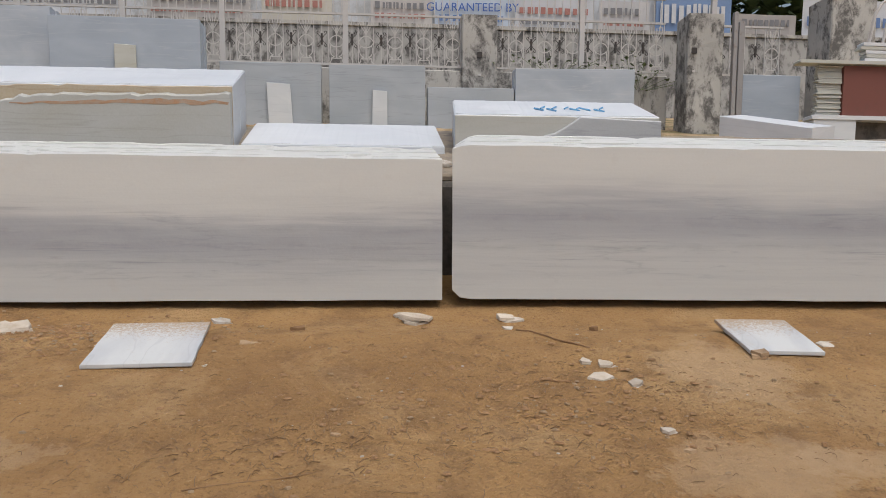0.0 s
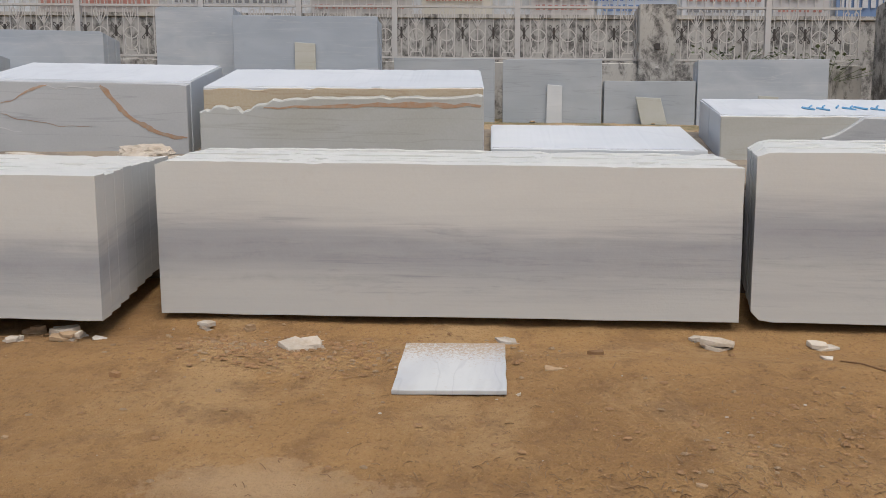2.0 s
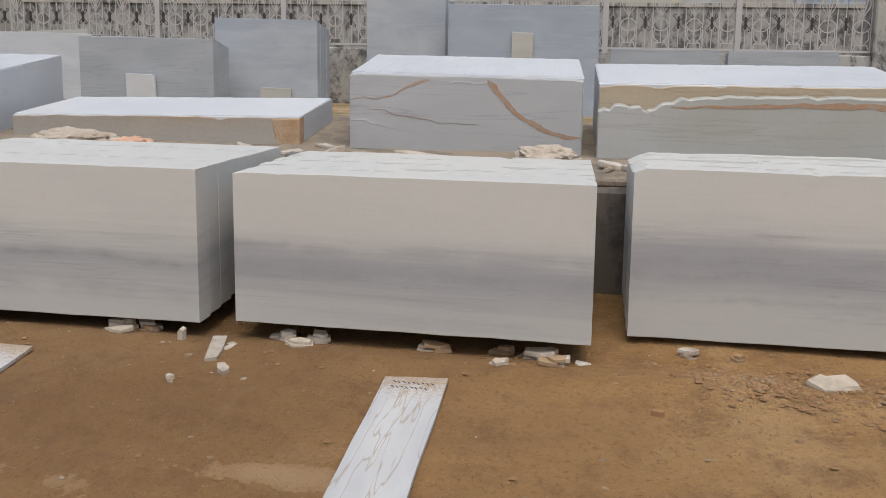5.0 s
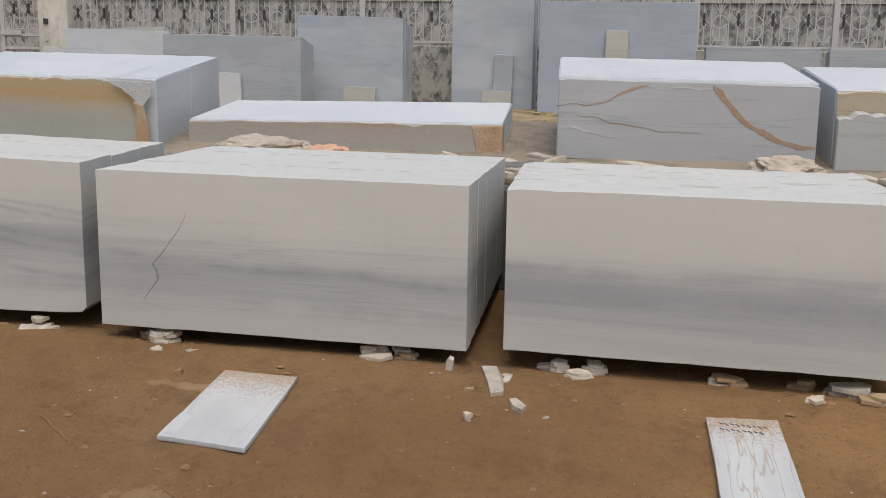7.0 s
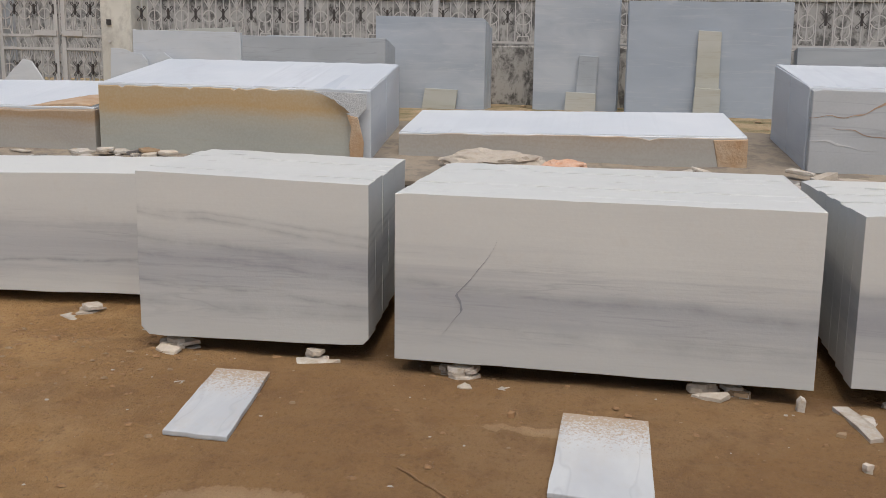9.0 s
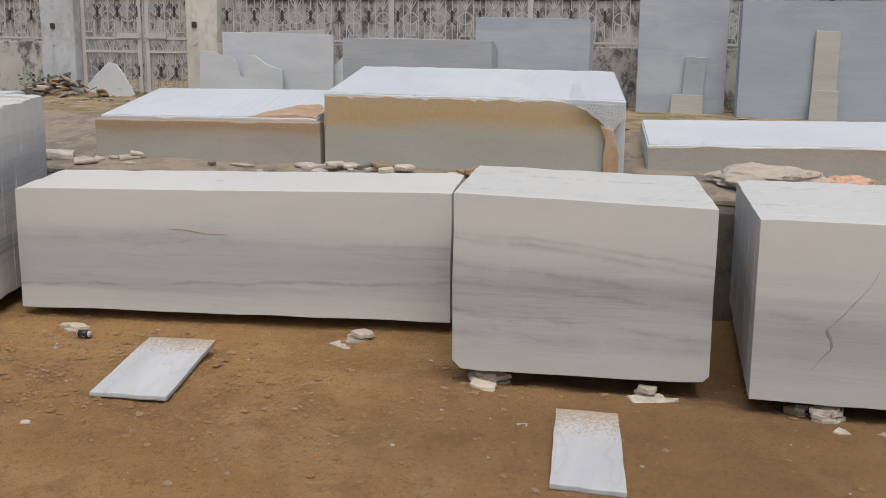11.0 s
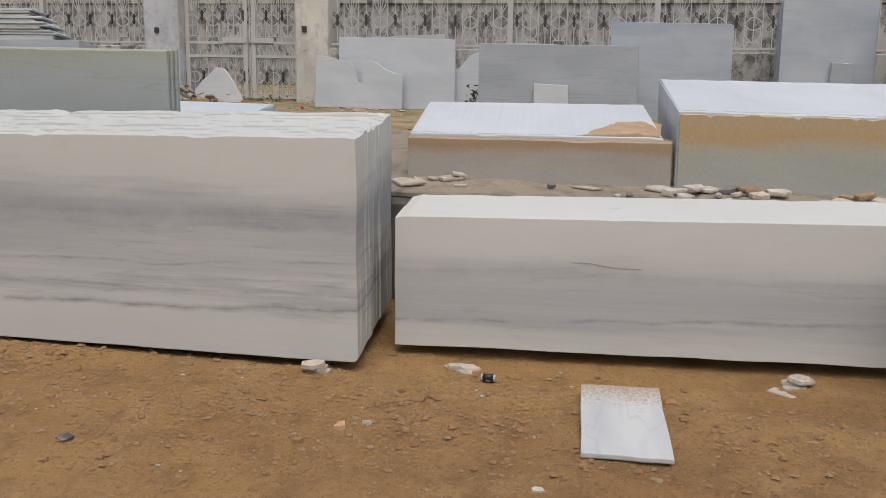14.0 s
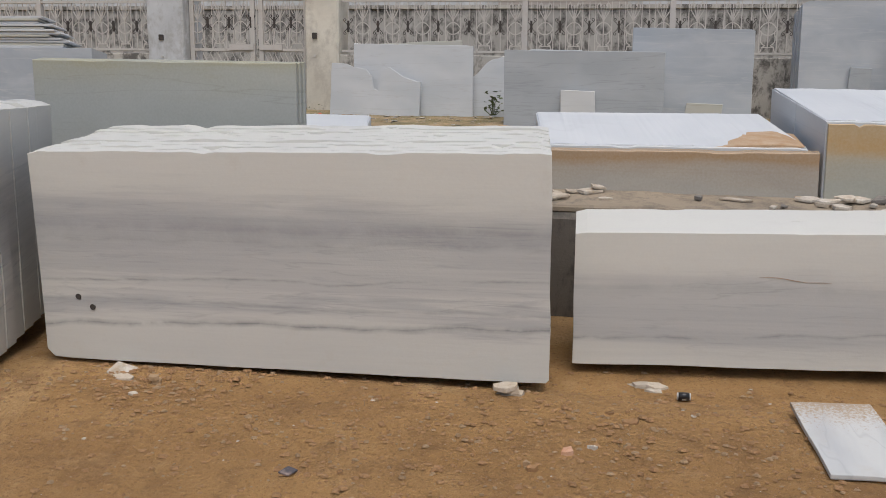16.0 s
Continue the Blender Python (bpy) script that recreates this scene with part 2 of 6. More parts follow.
def plaster(name, light, dark, stain_scale=1.6, amount=0.9):
    """Old lime plaster with black rain stains running down."""
    m, nt, b = material(name, 0.9)
    c, _ = coords(nt)
    run, _ = coords(nt, (2.0, 2.0, 1.05))
    n1 = noise_tex(nt, run, stain_scale, 7, 0.7, 0.3)
    n2 = noise_tex(nt, c, 4.5, 8, 0.75)
    n3 = noise_tex(nt, c, 1.1, 4)
    col = mix(nt, ramp(nt, n3, [(0.3, 0.0), (0.7, 1.0)]), light, tuple(v * 0.78 for v in light))
    f = math_node(nt, "MULTIPLY", ramp(nt, n1, [(0.46, 0.0), (0.56, 1.0)]), ramp(nt, n2, [(0.38, 0.1), (0.54, 1.0)]))
    col = mix(nt, math_node(nt, "MULTIPLY", f, amount), col, dark)
    link(nt, col, b.inputs["Base Color"])
    bump(nt, b, math_node(nt, "ADD", n2, n3), 0.5, 0.02)
    return m


def paint(name, colour, rough=0.6, wear=(0.35, 0.25, 0.18), amount=0.35):
    m, nt, b = material(name, rough)
    c, _ = coords(nt)
    n = noise_tex(nt, c, 9, 6, 0.7)
    col = mix(nt, ramp(nt, n, [(0.55, 0.0), (0.72, amount)]), colour, wear)
    link(nt, col, b.inputs["Base Color"])
    bump(nt, b, n, 0.15, 0.004)
    return m


EARTH = earth("brown_earth")
CHIP = {"w": rough_stone("white_chip", (0.60, 0.57, 0.52), (0.38, 0.30, 0.21), 15), "c": rough_stone("cream_chip", (0.54, 0.48, 0.40), (0.40, 0.33, 0.25), 12),
        "t": rough_stone("tan_chip", (0.42, 0.30, 0.18), (0.30, 0.19, 0.10), 12), "b": rough_stone("brown_clod", (0.33, 0.195, 0.092), (0.25, 0.135, 0.06), 14),
        "o": rough_stone("orange_chip", (0.50, 0.22, 0.10), (0.62, 0.45, 0.34), 14), "g": rough_stone("grey_chip", (0.22, 0.20, 0.18), (0.13, 0.12, 0.11), 12)}
# ledge body darkened for the shade on its front; CAP holds the lit top tone
SHADED_CONCRETE = plaster("ledge_concrete_shaded", (0.15, 0.13, 0.11), (0.06, 0.055, 0.05), 1.8, 0.9)
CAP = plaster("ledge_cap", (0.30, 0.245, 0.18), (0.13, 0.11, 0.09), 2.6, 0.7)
PLASTER = plaster("fence_plaster", (0.49, 0.47, 0.43), (0.075, 0.07, 0.065), 1.5, 0.88)
WALL_OLD = plaster("old_wall_plaster", (0.42, 0.41, 0.39), (0.07, 0.068, 0.065), 1.6, 0.88)
WHITEWASH = plaster("whitewash_plaster", (0.60, 0.62, 0.64), (0.30, 0.29, 0.27), 1.3, 0.5)
CREAM_PL = plaster("cream_pillar_plaster", (0.68, 0.65, 0.57), (0.34, 0.31, 0.27), 1.2, 0.4)
RAIL = paint("pale_rail_paint", (0.50, 0.48, 0.455), 0.7, (0.26, 0.21, 0.18), 0.6)
POSTPAINT = paint("grey_post_paint", (0.50, 0.48, 0.46))
IRON = paint("dark_iron", (0.045, 0.038, 0.035), 0.7, (0.10, 0.05, 0.03), 0.5)


# ---- builders ----
def part(name, bm, mat, parent, label="", kind="", smooth_faces=False):
    """Links a bmesh drawn on the plan as one mesh under a thing or a part."""
    me = bpy.data.meshes.new(name)
    top = parent
    base = Vector((0, 0, 0))
    while top is not None:
        base += Vector(top.location)
        top = top.parent
    bmesh.ops.transform(bm, matrix=DATUM, verts=bm.verts)
    bmesh.ops.translate(bm, verts=bm.verts, vec=-base)
    bmesh.ops.recalc_face_normals(bm, faces=bm.faces)
    bm.to_mesh(me)
    bm.free()
    me.materials.append(mat)
    if smooth_faces:
        me.polygons.foreach_set("use_smooth", [True] * len(me.polygons))
    ob = new(name, me)
    ob.parent = parent
    return tagged(ob, label, kind=kind)


def empty(name, at, label, category, group="", kind=""):
    ob = new(name)
    ob.location = DATUM @ Vector(at)
    return tagged(ob, label, category, group, kind)


def single(name, bm, mat, label, category, group="", kind="", at=None):
    """One top-level thing that is a single mesh, with its origin at its base."""
    bmesh.ops.transform(bm, matrix=DATUM, verts=bm.verts)
    if at is None:
        lo = [min(v.co[k] for v in bm.verts) for k in range(3)]
        hi = [max(v.co[k] for v in bm.verts) for k in range(3)]
        at = ((lo[0] + hi[0]) / 2, (lo[1] + hi[1]) / 2, lo[2])
    bmesh.ops.translate(bm, verts=bm.verts, vec=-Vector(at))
    bmesh.ops.recalc_face_normals(bm, faces=bm.faces)
    me = bpy.data.meshes.new(name)
    bm.to_mesh(me)
    bm.free()
    me.materials.append(mat)
    ob = new(name, me)
    ob.location = at
    return tagged(ob, label, category, group, kind)


def slice_mesh(bm, outline, y0, y1, skew=0.0, shift=(0.0, 0.0), chamfer=0.005, lift=True):
    """Extrudes an outline of (x, height) from y0 back to y1 as a chamfered plate. skew: dy per metre of x; shift: dx and dh from front to back."""
    xs = [p[0] for p in outline]
    hs = [p[1] for p in outline]
    cx, ch, x0 = (min(xs) + max(xs)) / 2, (min(hs) + max(hs)) / 2, min(xs)
    d = y1 - y0
    c = min(chamfer, d * 0.3)
    rings = []
    for dy, inset in ((0, c), (c, 0), (d - c, 0), (d, c)):
        ring = []
        for x, h in outline:
            xx = x - inset * (1 if x > cx + 1e-4 else -1) + shift[0] * dy / d
            hh = h - inset * (1 if h > ch else -1) + shift[1] * dy / d
            y = y0 + dy + skew * (x - x0)
            ring.append(bm.verts.new((xx, y, hh + (rise(y) if lift else 0))))
        rings.append(ring)
    n = len(outline)
    for a, b in zip(rings, rings[1:]):
        for k in range(n):
            bm.faces.new((a[k], a[(k + 1) % n], b[(k + 1) % n], b[k]))
    bm.faces.new(rings[0][::-1])
    bm.faces.new(rings[-1])


def outline(x0, x1, b0, b1, t0, t1, rng, rag=0.004, cut=(0.0, 0.0), bottom=0.003, side=0.003, step=0.06, foot=(0.0, 0.0)):
    """A slab's outline: level bottom, straight sides, ragged sawn-off top. cut and foot: how far the upper and lower corners are broken away."""
    n = max(4, int((x1 - x0) / step))
    pts = []
    s = rng.random() * 100
    for k in range(n // 2 + 1):
        u = k / (n // 2)
        worn = foot[0] if k == 0 else foot[1] if k == n // 2 else 0.0
        pts.append((x0 + (x1 - x0) * u, b0 + (b1 - b0) * u + worn + bottom * noise.noise(Vector((u * 9, s, 1)))))
        if k == 0 and worn:
            pts.append((x0 + worn * 0.8, b0 + 0.15 * worn))
        if k == n // 2 - 1 and foot[1]:
            pts.append((x1 - foot[1] * 0.8, b1 + 0.15 * foot[1]))
    for k in (1, 2, 3):
        u = k / 4
        pts.append((x1 + side * noise.noise(Vector((u * 5, s, 7))), b1 + (t1 - b1) * u))
    for k in range(n + 1):
        u = 1 - k / n
        x = x0 + (x1 - x0) * u
        h = t0 + (t1 - t0) * u + rag * (noise.noise(Vector((x * 3.1, s, 4))) + 0.6 * noise.noise(Vector((x * 13, s, 9))))
        if cut[0]:
            h -= cut[0] * 0.5 * (1 - smooth(0, cut[0], x - x0))
        if cut[1]:
            h -= cut[1] * 0.5 * (1 - smooth(0, cut[1], x1 - x))
        if noise.noise(Vector((x * 5.3, s, 21))) > 0.42:
            h -= min(rag, 0.012) * 1.6
        pts.append((x, h))
    for k in (3, 2, 1):
        u = k / 4
        pts.append((x0 + side * noise.noise(Vector((u * 5, s, 17))), b0 + (t0 - b0) * u))
    return pts


def bundle(name, mat, label, x0, x1, yl, yr, b0, b1, t0, t1, depth, back, shift=0.0, n=9, rag=0.006, jitter=0.01, cut=(0, 0), seed=1, category="marble block", group="", flare=(0.0, 0.0), side=0.003, foot=(0.0, 0.0)):
    """A block sawn into upright slabs that still stand together."""
    rng = random.Random(seed)
    skew = (yr - yl) / (x1 - x0)
    thing = empty(name, ((x0 + x1) / 2, (yl + yr) / 2, min(b0, b1) + rise((yl + yr) / 2)), label, category, group)
    d = depth / n
    for k in range(n):
        u = k / max(1, n - 1)
        j = 0 if k == 0 else 1
        a, e = (rng.uniform(-1, 1) * jitter * j for _ in range(2))
        fall = back - (t0 + t1) / 2
        dt = fall * k / n + rng.uniform(-1, 0.6) * rag * 0.8 * j
        sx = shift * k / n
        o = outline(x0 + a + sx, x1 + e + sx, b0, b1, t0 + dt, t1 + dt, rng, rag * (0.5 if k == 0 else 1), tuple(c * (0.5 + 0.5 * u) for c in cut), 0.006, side, 0.06, foot)
        if flare[0] or flare[1]:
            o = [(x + ((h - b0) / (t0 - b0)) * (-flare[0] * (x1 - x) + flare[1] * (x - x0)) / (x1 - x0), h) for x, h in o]
        bm = bmesh.new()
        slice_mesh(bm, o, yl + d * k , yl + d * (k + 1) - 0.001, skew, (shift / n, fall / n), 0.0015)
        part("slab", bm, mat, thing)
    return thing


def tube(bm, pts, r, sides=4, closed=False):
    """A thin bar along a line of points."""
    pts = [Vector(p) for p in pts]
    rings = []
    n = len(pts)
    for k, p in enumerate(pts):
        a, b = pts[max(0, k - 1)], pts[min(n - 1, k + 1)]
        w = (b - a).normalized()
        u = w.cross(Vector((0, 1, 0)))
        if u.length < 1e-4:
            u = Vector((1, 0, 0))
        u.normalize()
        v = w.cross(u)
        rings.append([bm.verts.new(p + r * (math.cos(q) * u + math.sin(q) * v)) for q in [math.pi / 4 + 2 * math.pi * s / sides for s in range(sides)]])
    for a, b in zip(rings, rings[1:]):
        for s in range(sides):
            bm.faces.new((a[s], a[(s + 1) % sides], b[(s + 1) % sides], b[s]))
    bm.faces.new(rings[0][::-1])
    bm.faces.new(rings[-1])


def box(bm, x0, x1, y0, y1, z0, z1, c=0.01):
    """A bar or block with chamfered long edges."""
    o = [(x0 + c, z0), (x1 - c, z0), (x1, z0 + c), (x1, z1 - c), (x1 - c, z1), (x0 + c, z1), (x0, z1 - c), (x0, z0 + c)]
    f = [bm.verts.new((x, y0, z)) for x, z in o]
    b = [bm.verts.new((x, y1, z)) for x, z in o]
    for k in range(8):
        bm.faces.new((f[k], f[(k + 1) % 8], b[(k + 1) % 8], b[k]))
    bm.faces.new(f[::-1])
    bm.faces.new(b)


# ---- ground ----
def ground():
    bm = bmesh.new()
    xs = [-400, -120, -60, -35] + [-26 + 0.16 * k for k in range(62)] + [-16 + 0.07 * k for k in range(290)] + [4.3 + 0.3 * k for k in range(24)] + [20, 45, 120, 400]
    ys = [-300, -60, -15, -4] + [0.5 + 0.3 * k for k in range(5)] + [2.0 + 0.05 * k for k in range(66)] + [5.3 + 0.15 * k for k in range(17)] + [8.0 + 0.5 * k for k in range(36)] + [32, 60, 150, 600]
    grid = []
    for y in ys:
        row = []
        for x in xs:
            yy = min(max(y, -4), 26)
            xx = min(max(x, -26), 12)
            # far off the yard runs out level
            row.append(bm.verts.new((x, y, soil(x, yy) + (0.314 - NORTH.z / RISE) * (y - yy) - EAST.z * (x - xx))))
        grid.append(row)
    for a, b in zip(grid, grid[1:]):
        for k in range(len(xs) - 1):
            bm.faces.new((a[k], a[k + 1], b[k + 1], b[k]))
    return single("ground", bm, EARTH, "bare brown earth yard with dust, straw and stone chips", "ground", kind="structure", at=(0, 0, 0))


ground()

# low concrete ledge that carries the second row; front shade is in its colour
bm = bmesh.new()
o = []
for k in range(121):
    x = -17 + 23.0 * k / 120
    o.append((x, 0.61 + 0.015 * noise.noise(Vector((x * 2, 0, 5)))))
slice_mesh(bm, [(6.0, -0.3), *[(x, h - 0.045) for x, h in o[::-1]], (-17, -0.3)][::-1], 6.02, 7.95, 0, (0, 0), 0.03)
single("ledge", bm, SHADED_CONCRETE, "low weathered concrete ledge under the marble blocks, shade in its colour", "ledge", kind="structure")

# added thin layer: dusty, and lighter to give the ledge its lit top
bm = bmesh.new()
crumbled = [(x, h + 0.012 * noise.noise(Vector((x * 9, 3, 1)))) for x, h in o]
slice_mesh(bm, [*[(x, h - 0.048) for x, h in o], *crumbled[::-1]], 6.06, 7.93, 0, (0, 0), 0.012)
single("ledge_cap", bm, CAP, "dusty crumbling layer added on the ledge as its lighter lit top", "ledge", kind="structure")

# ---- front row: white marble blocks sawn into slabs, on stone chips ----
STD = [(0.0, PALE), (0.22, PALE), (0.40, GREY), (0.52, GREY), (0.62, CREAM), (1.0, CREAM)]
BL_Z = banded_marble("marble_wide_band", -0.02, 0.94, [(0.0, PALE), (0.30, PALE), (0.48, GREY), (0.58, GREY), (0.72, CREAM), (1.0, CREAM)], 1.3, 0.45, [(0.52, -0.02, 0.02, 0.35), (0.30, 0.01, 0.008, 0.3)])
BL_A = banded_marble("marble_low_band", -0.03, 0.85, STD, 2.7, 0.5, [(0.30, 0.0, 0.015, 0.4), (0.40, 0.01, 0.01, 0.35), (0.22, 0.02, 0.008, 0.35)])
BL_B = banded_marble("marble_mid_band", 0.0, 0.8, STD, 4.1, 0.3, [(0.33, 0.0, 0.02, 0.4), (0.42, -0.01, 0.012, 0.35)])
BL_C = banded_marble("marble_cracked", 0.04, 0.86, [(0.0, PALE), (0.25, PALE), (0.42, GREY), (0.5, PALE), (0.62, CREAM), (1.0, CREAM)], 5.9, 0.4, [(0.12, -0.045, 0.012, 0.5), (0.10, -0.02, 0.02, 0.35)])
BL_D = banded_marble("marble_soft_band", 0.04, 0.88, [(0.0, PALE), (0.3, PALE), (0.45, GREY), (0.6, PALE), (0.8, CREAM), (1.0, CREAM)], 7.7, 0.4, [(-0.54, -0.15, 0.006, 0.6), (-0.66, -0.15, 0.010, 0.6), (-0.50, -0.12, 0.006, 0.6), (-0.48, -0.10, 0.006, 0.55), (-0.35, -0.13, 0.005, 0.5), (-0.02, -0.03, 0.012, 0.4)])
BL_E = banded_marble("marble_low_block", -0.03, 0.71, [(0.0, CREAM), (0.2, PALE), (0.3, (0.42, 0.425, 0.425)), (0.56, (0.43, 0.435, 0.43)), (0.72, CREAM), (1.0, CREAM)], 9.1, 0.3, [(0.555, 0.04, 0.004, 0.8), (0.36, -0.005, 0.02, 0.3)])
BL_F = banded_marble("marble_tall_block", 0.0, 1.13, [(0.0, PALE), (0.24, CREAM), (0.29, GREY), (0.34, CREAM), (0.5, PALE), (0.66, GREY), (0.76, PALE), (0.86, CREAM), (1.0, CREAM)], 11.3, 0.45, [(0.615, 0.030, 0.006, 1.0), (0.81, 0.026, 0.003, 0.8), (0.345, 0.0, 0.004, 0.45), (0.76, 0.0, 0.022, 0.5), (0.69, 0.0, 0.008, 0.4)], (0.2, 0.24, 0.74, 0.84))
FRONT = {}
ROW = "front row of sawn marble blocks"
FRONT["Z"] = bundle("marble_block", BL_Z, "long white marble block with a soft grey band, sawn into slabs", 0.50, 3.85, 5.40, 5.40, -0.025, -0.03, 0.94, 0.955, 0.55, 0.92, 0.10, 8, 0.006, 0.004, (0.10, 0), 11, group=ROW, foot=(0.06, 0))
FRONT["A"] = bundle("marble_block", BL_A, "long white marble block with grey bedding streaks low on its face", -2.875, 0.44, 5.315, 5.41, -0.035, -0.037, 0.855, 0.845, 0.66, 0.80, -0.02, 9, 0.008, 0.004, (0.10, 0), 12, group=ROW)
FRONT["B"] = bundle("marble_block", BL_B, "white marble block with a grey middle band on stacked chips", -4.90, -3.055, 4.957, 4.96, 0.045, 0.055, 0.835, 0.845, 1.15, 0.71, -0.06, 9, 0.006, 0.0, (0.02, 0), 13, group=ROW, side=0.001)
FRONT["C"] = bundle("marble_block", BL_C, "white marble block with a forked dark crack, sawn into slabs", -6.99, -5.07, 4.85, 4.89, 0.046, 0.05, 0.86, 0.857, 1.15, 0.74, 0.0, 9, 0.003, 0.0015, (0.02, 0.0), 14, group=ROW, side=0.001)
FRONT["D"] = bundle("marble_block", BL_D, "short white marble block with wavy grey veins", -8.345, -7.155, 4.86, 4.96, 0.046, 0.044, 0.905, 0.86, 0.95, 0.79, -0.07, 6, 0.006, 0.001, (0, 0), 15, group=ROW, side=0.008, foot=(0.05, 0.035))
FRONT["E"] = bundle("marble_block", BL_E, "low long cream marble block with a hairline crack", -11.07, -8.505, 5.27, 5.49, -0.027, -0.001, 0.69, 0.725, 0.40, 0.72, -0.02, 2, 0.003, 0.003, (0.03, 0.02), 16, group=ROW, side=0.008)
FRONT["F"] = bundle("marble_block", BL_F, "tall white marble block of ragged slabs with dark streaks", -13.88, -11.165, 4.80, 4.95, 0.005, 0.005, 1.135, 1.17, 0.85, 1.13, -0.10, 13, 0.012, 0.005, (0.05, 0.03), 17, group=ROW, flare=(0.045, -0.01), side=0.014, foot=(0.05, 0.02))
BL_H = banded_marble("marble_mottled", 0.06, 1.41, [(0.0, PALE), (0.3, CREAM), (0.45, GREY), (0.6, PALE), (0.66, DARK), (0.72, PALE), (1.0, CREAM)], 15.1, 0.95, [(0.80, 0.0, 0.02, 0.8), (0.55, 0.0, 0.015, 0.6)])
FRONT["H"] = bundle("marble_block", BL_H, "mottled white marble block with drilled holes in its end", -15.6, -14.0, 4.42, 4.42, 0.06, 0.06, 1.41, 1.41, 1.1, 1.28, -0.30, 10, 0.010, 0.003, (0, 0.05), 18, group=ROW, side=0.012)

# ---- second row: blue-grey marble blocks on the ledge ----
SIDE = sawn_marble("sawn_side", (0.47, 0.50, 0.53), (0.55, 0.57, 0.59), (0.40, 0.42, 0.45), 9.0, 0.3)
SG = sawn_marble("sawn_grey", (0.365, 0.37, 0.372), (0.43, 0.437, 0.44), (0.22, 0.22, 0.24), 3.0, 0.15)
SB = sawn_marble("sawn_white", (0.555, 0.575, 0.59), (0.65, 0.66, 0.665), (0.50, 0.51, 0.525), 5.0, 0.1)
OCHRE = sawn_marble("ochre_face", (0.40, 0.40, 0.345), (0.34, 0.345, 0.30), (0.37, 0.35, 0.28), 8.0, 0.05, (0.43, 0.285, 0.12), 0.62, 1.12)
OCHRE_LOW = sawn_marble("ochre_face_low", (0.41, 0.385, 0.335), (0.34, 0.325, 0.295), (0.34, 0.31, 0.27), 12.0, 0.05, (0.34, 0.22, 0.11), 0.55, 0.98)
BROWN = sawn_marble("brown_broken_face", (0.35, 0.28, 0.19), (0.43, 0.36, 0.25), (0.24, 0.14, 0.07), 2.0, 0.02)
RUST = rough_stone("rust_stone", (0.40, 0.24, 0.12), (0.50, 0.38, 0.26), 10, 0.8)
ROW2 = "marble blocks on the ledge"


def plate_on(parent, mat, o, y0, y1, skew=0.0, shift=(0, 0), name="slab", label="", c=0.005):
    bm = bmesh.new()
    slice_mesh(bm, o, y0, y1, skew, shift, c)
    return part(name, bm, mat, parent, label)


def ledge_block(label, mat, x0, x1, y0, y1, t0, t1, shift=(0.0, 0.0), skew=0.0, base=0.60, seed=1, face=None, rag=0.004, cut=(0, 0), slabs=1):
    """A thick block on the ledge: its body in one to three thick slices and a pale sawn top skin."""
    rng = random.Random(seed)
    thing = empty("marble_block", ((x0 + x1) / 2, (y0 + y1) / 2, base + rise((y0 + y1) / 2)), label, "marble block", ROW2)
    d = (y1 - y0) / slabs
    for k in range(slabs):
        u = k / slabs
        o = outline(x0 + shift[0] * u, x1 + shift[0] * u, base, base, t0 + shift[1] * u, t1 + shift[1] * u, rng, rag, cut)
        plate_on(thing, mat, o, y0 + d * k, y0 + d * (k + 1) - 0.003, skew, (shift[0] / slabs, shift[1] / slabs))
    if face:
        f = [(x, h - 0.004) for x, h in outline(x0 + 0.004, x1 - 0.004, base, base, t0, t1, rng, rag * 2, (0, 0))]
        if cut[1]:
            c0, c1 = x1 - cut[1] * 5, t1 - cut[1] * 4
            f = [(x, min(h, t1 - 0.01 - max(0.0, x - c0) / (x1 - c0) * (t1 - c1) + 0.045 * noise.noise(Vector((x * 17, 3, 1)))) if x > c0 else h) for x, h in f]
        plate_on(thing, face, f, y0 - 0.016, y0 - 0.001, skew, (0, 0), "stained_face", "stained weathered face", 0.004)
    # thin top skin, always in the pale sawn_white marble
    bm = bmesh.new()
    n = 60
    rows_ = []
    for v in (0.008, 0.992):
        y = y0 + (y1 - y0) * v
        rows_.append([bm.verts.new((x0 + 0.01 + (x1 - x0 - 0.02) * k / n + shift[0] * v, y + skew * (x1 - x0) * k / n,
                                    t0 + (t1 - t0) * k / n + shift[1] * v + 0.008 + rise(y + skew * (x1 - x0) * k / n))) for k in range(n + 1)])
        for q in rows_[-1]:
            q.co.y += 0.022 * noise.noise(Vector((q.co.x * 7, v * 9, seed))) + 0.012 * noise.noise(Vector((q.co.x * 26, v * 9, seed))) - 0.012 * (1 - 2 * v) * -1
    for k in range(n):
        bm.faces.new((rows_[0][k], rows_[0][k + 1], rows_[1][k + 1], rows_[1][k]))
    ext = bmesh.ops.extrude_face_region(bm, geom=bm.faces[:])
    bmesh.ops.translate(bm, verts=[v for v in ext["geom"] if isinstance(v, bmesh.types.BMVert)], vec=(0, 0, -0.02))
    part("sawn_top", bm, SB, thing, "pale sawn top")
    return thing


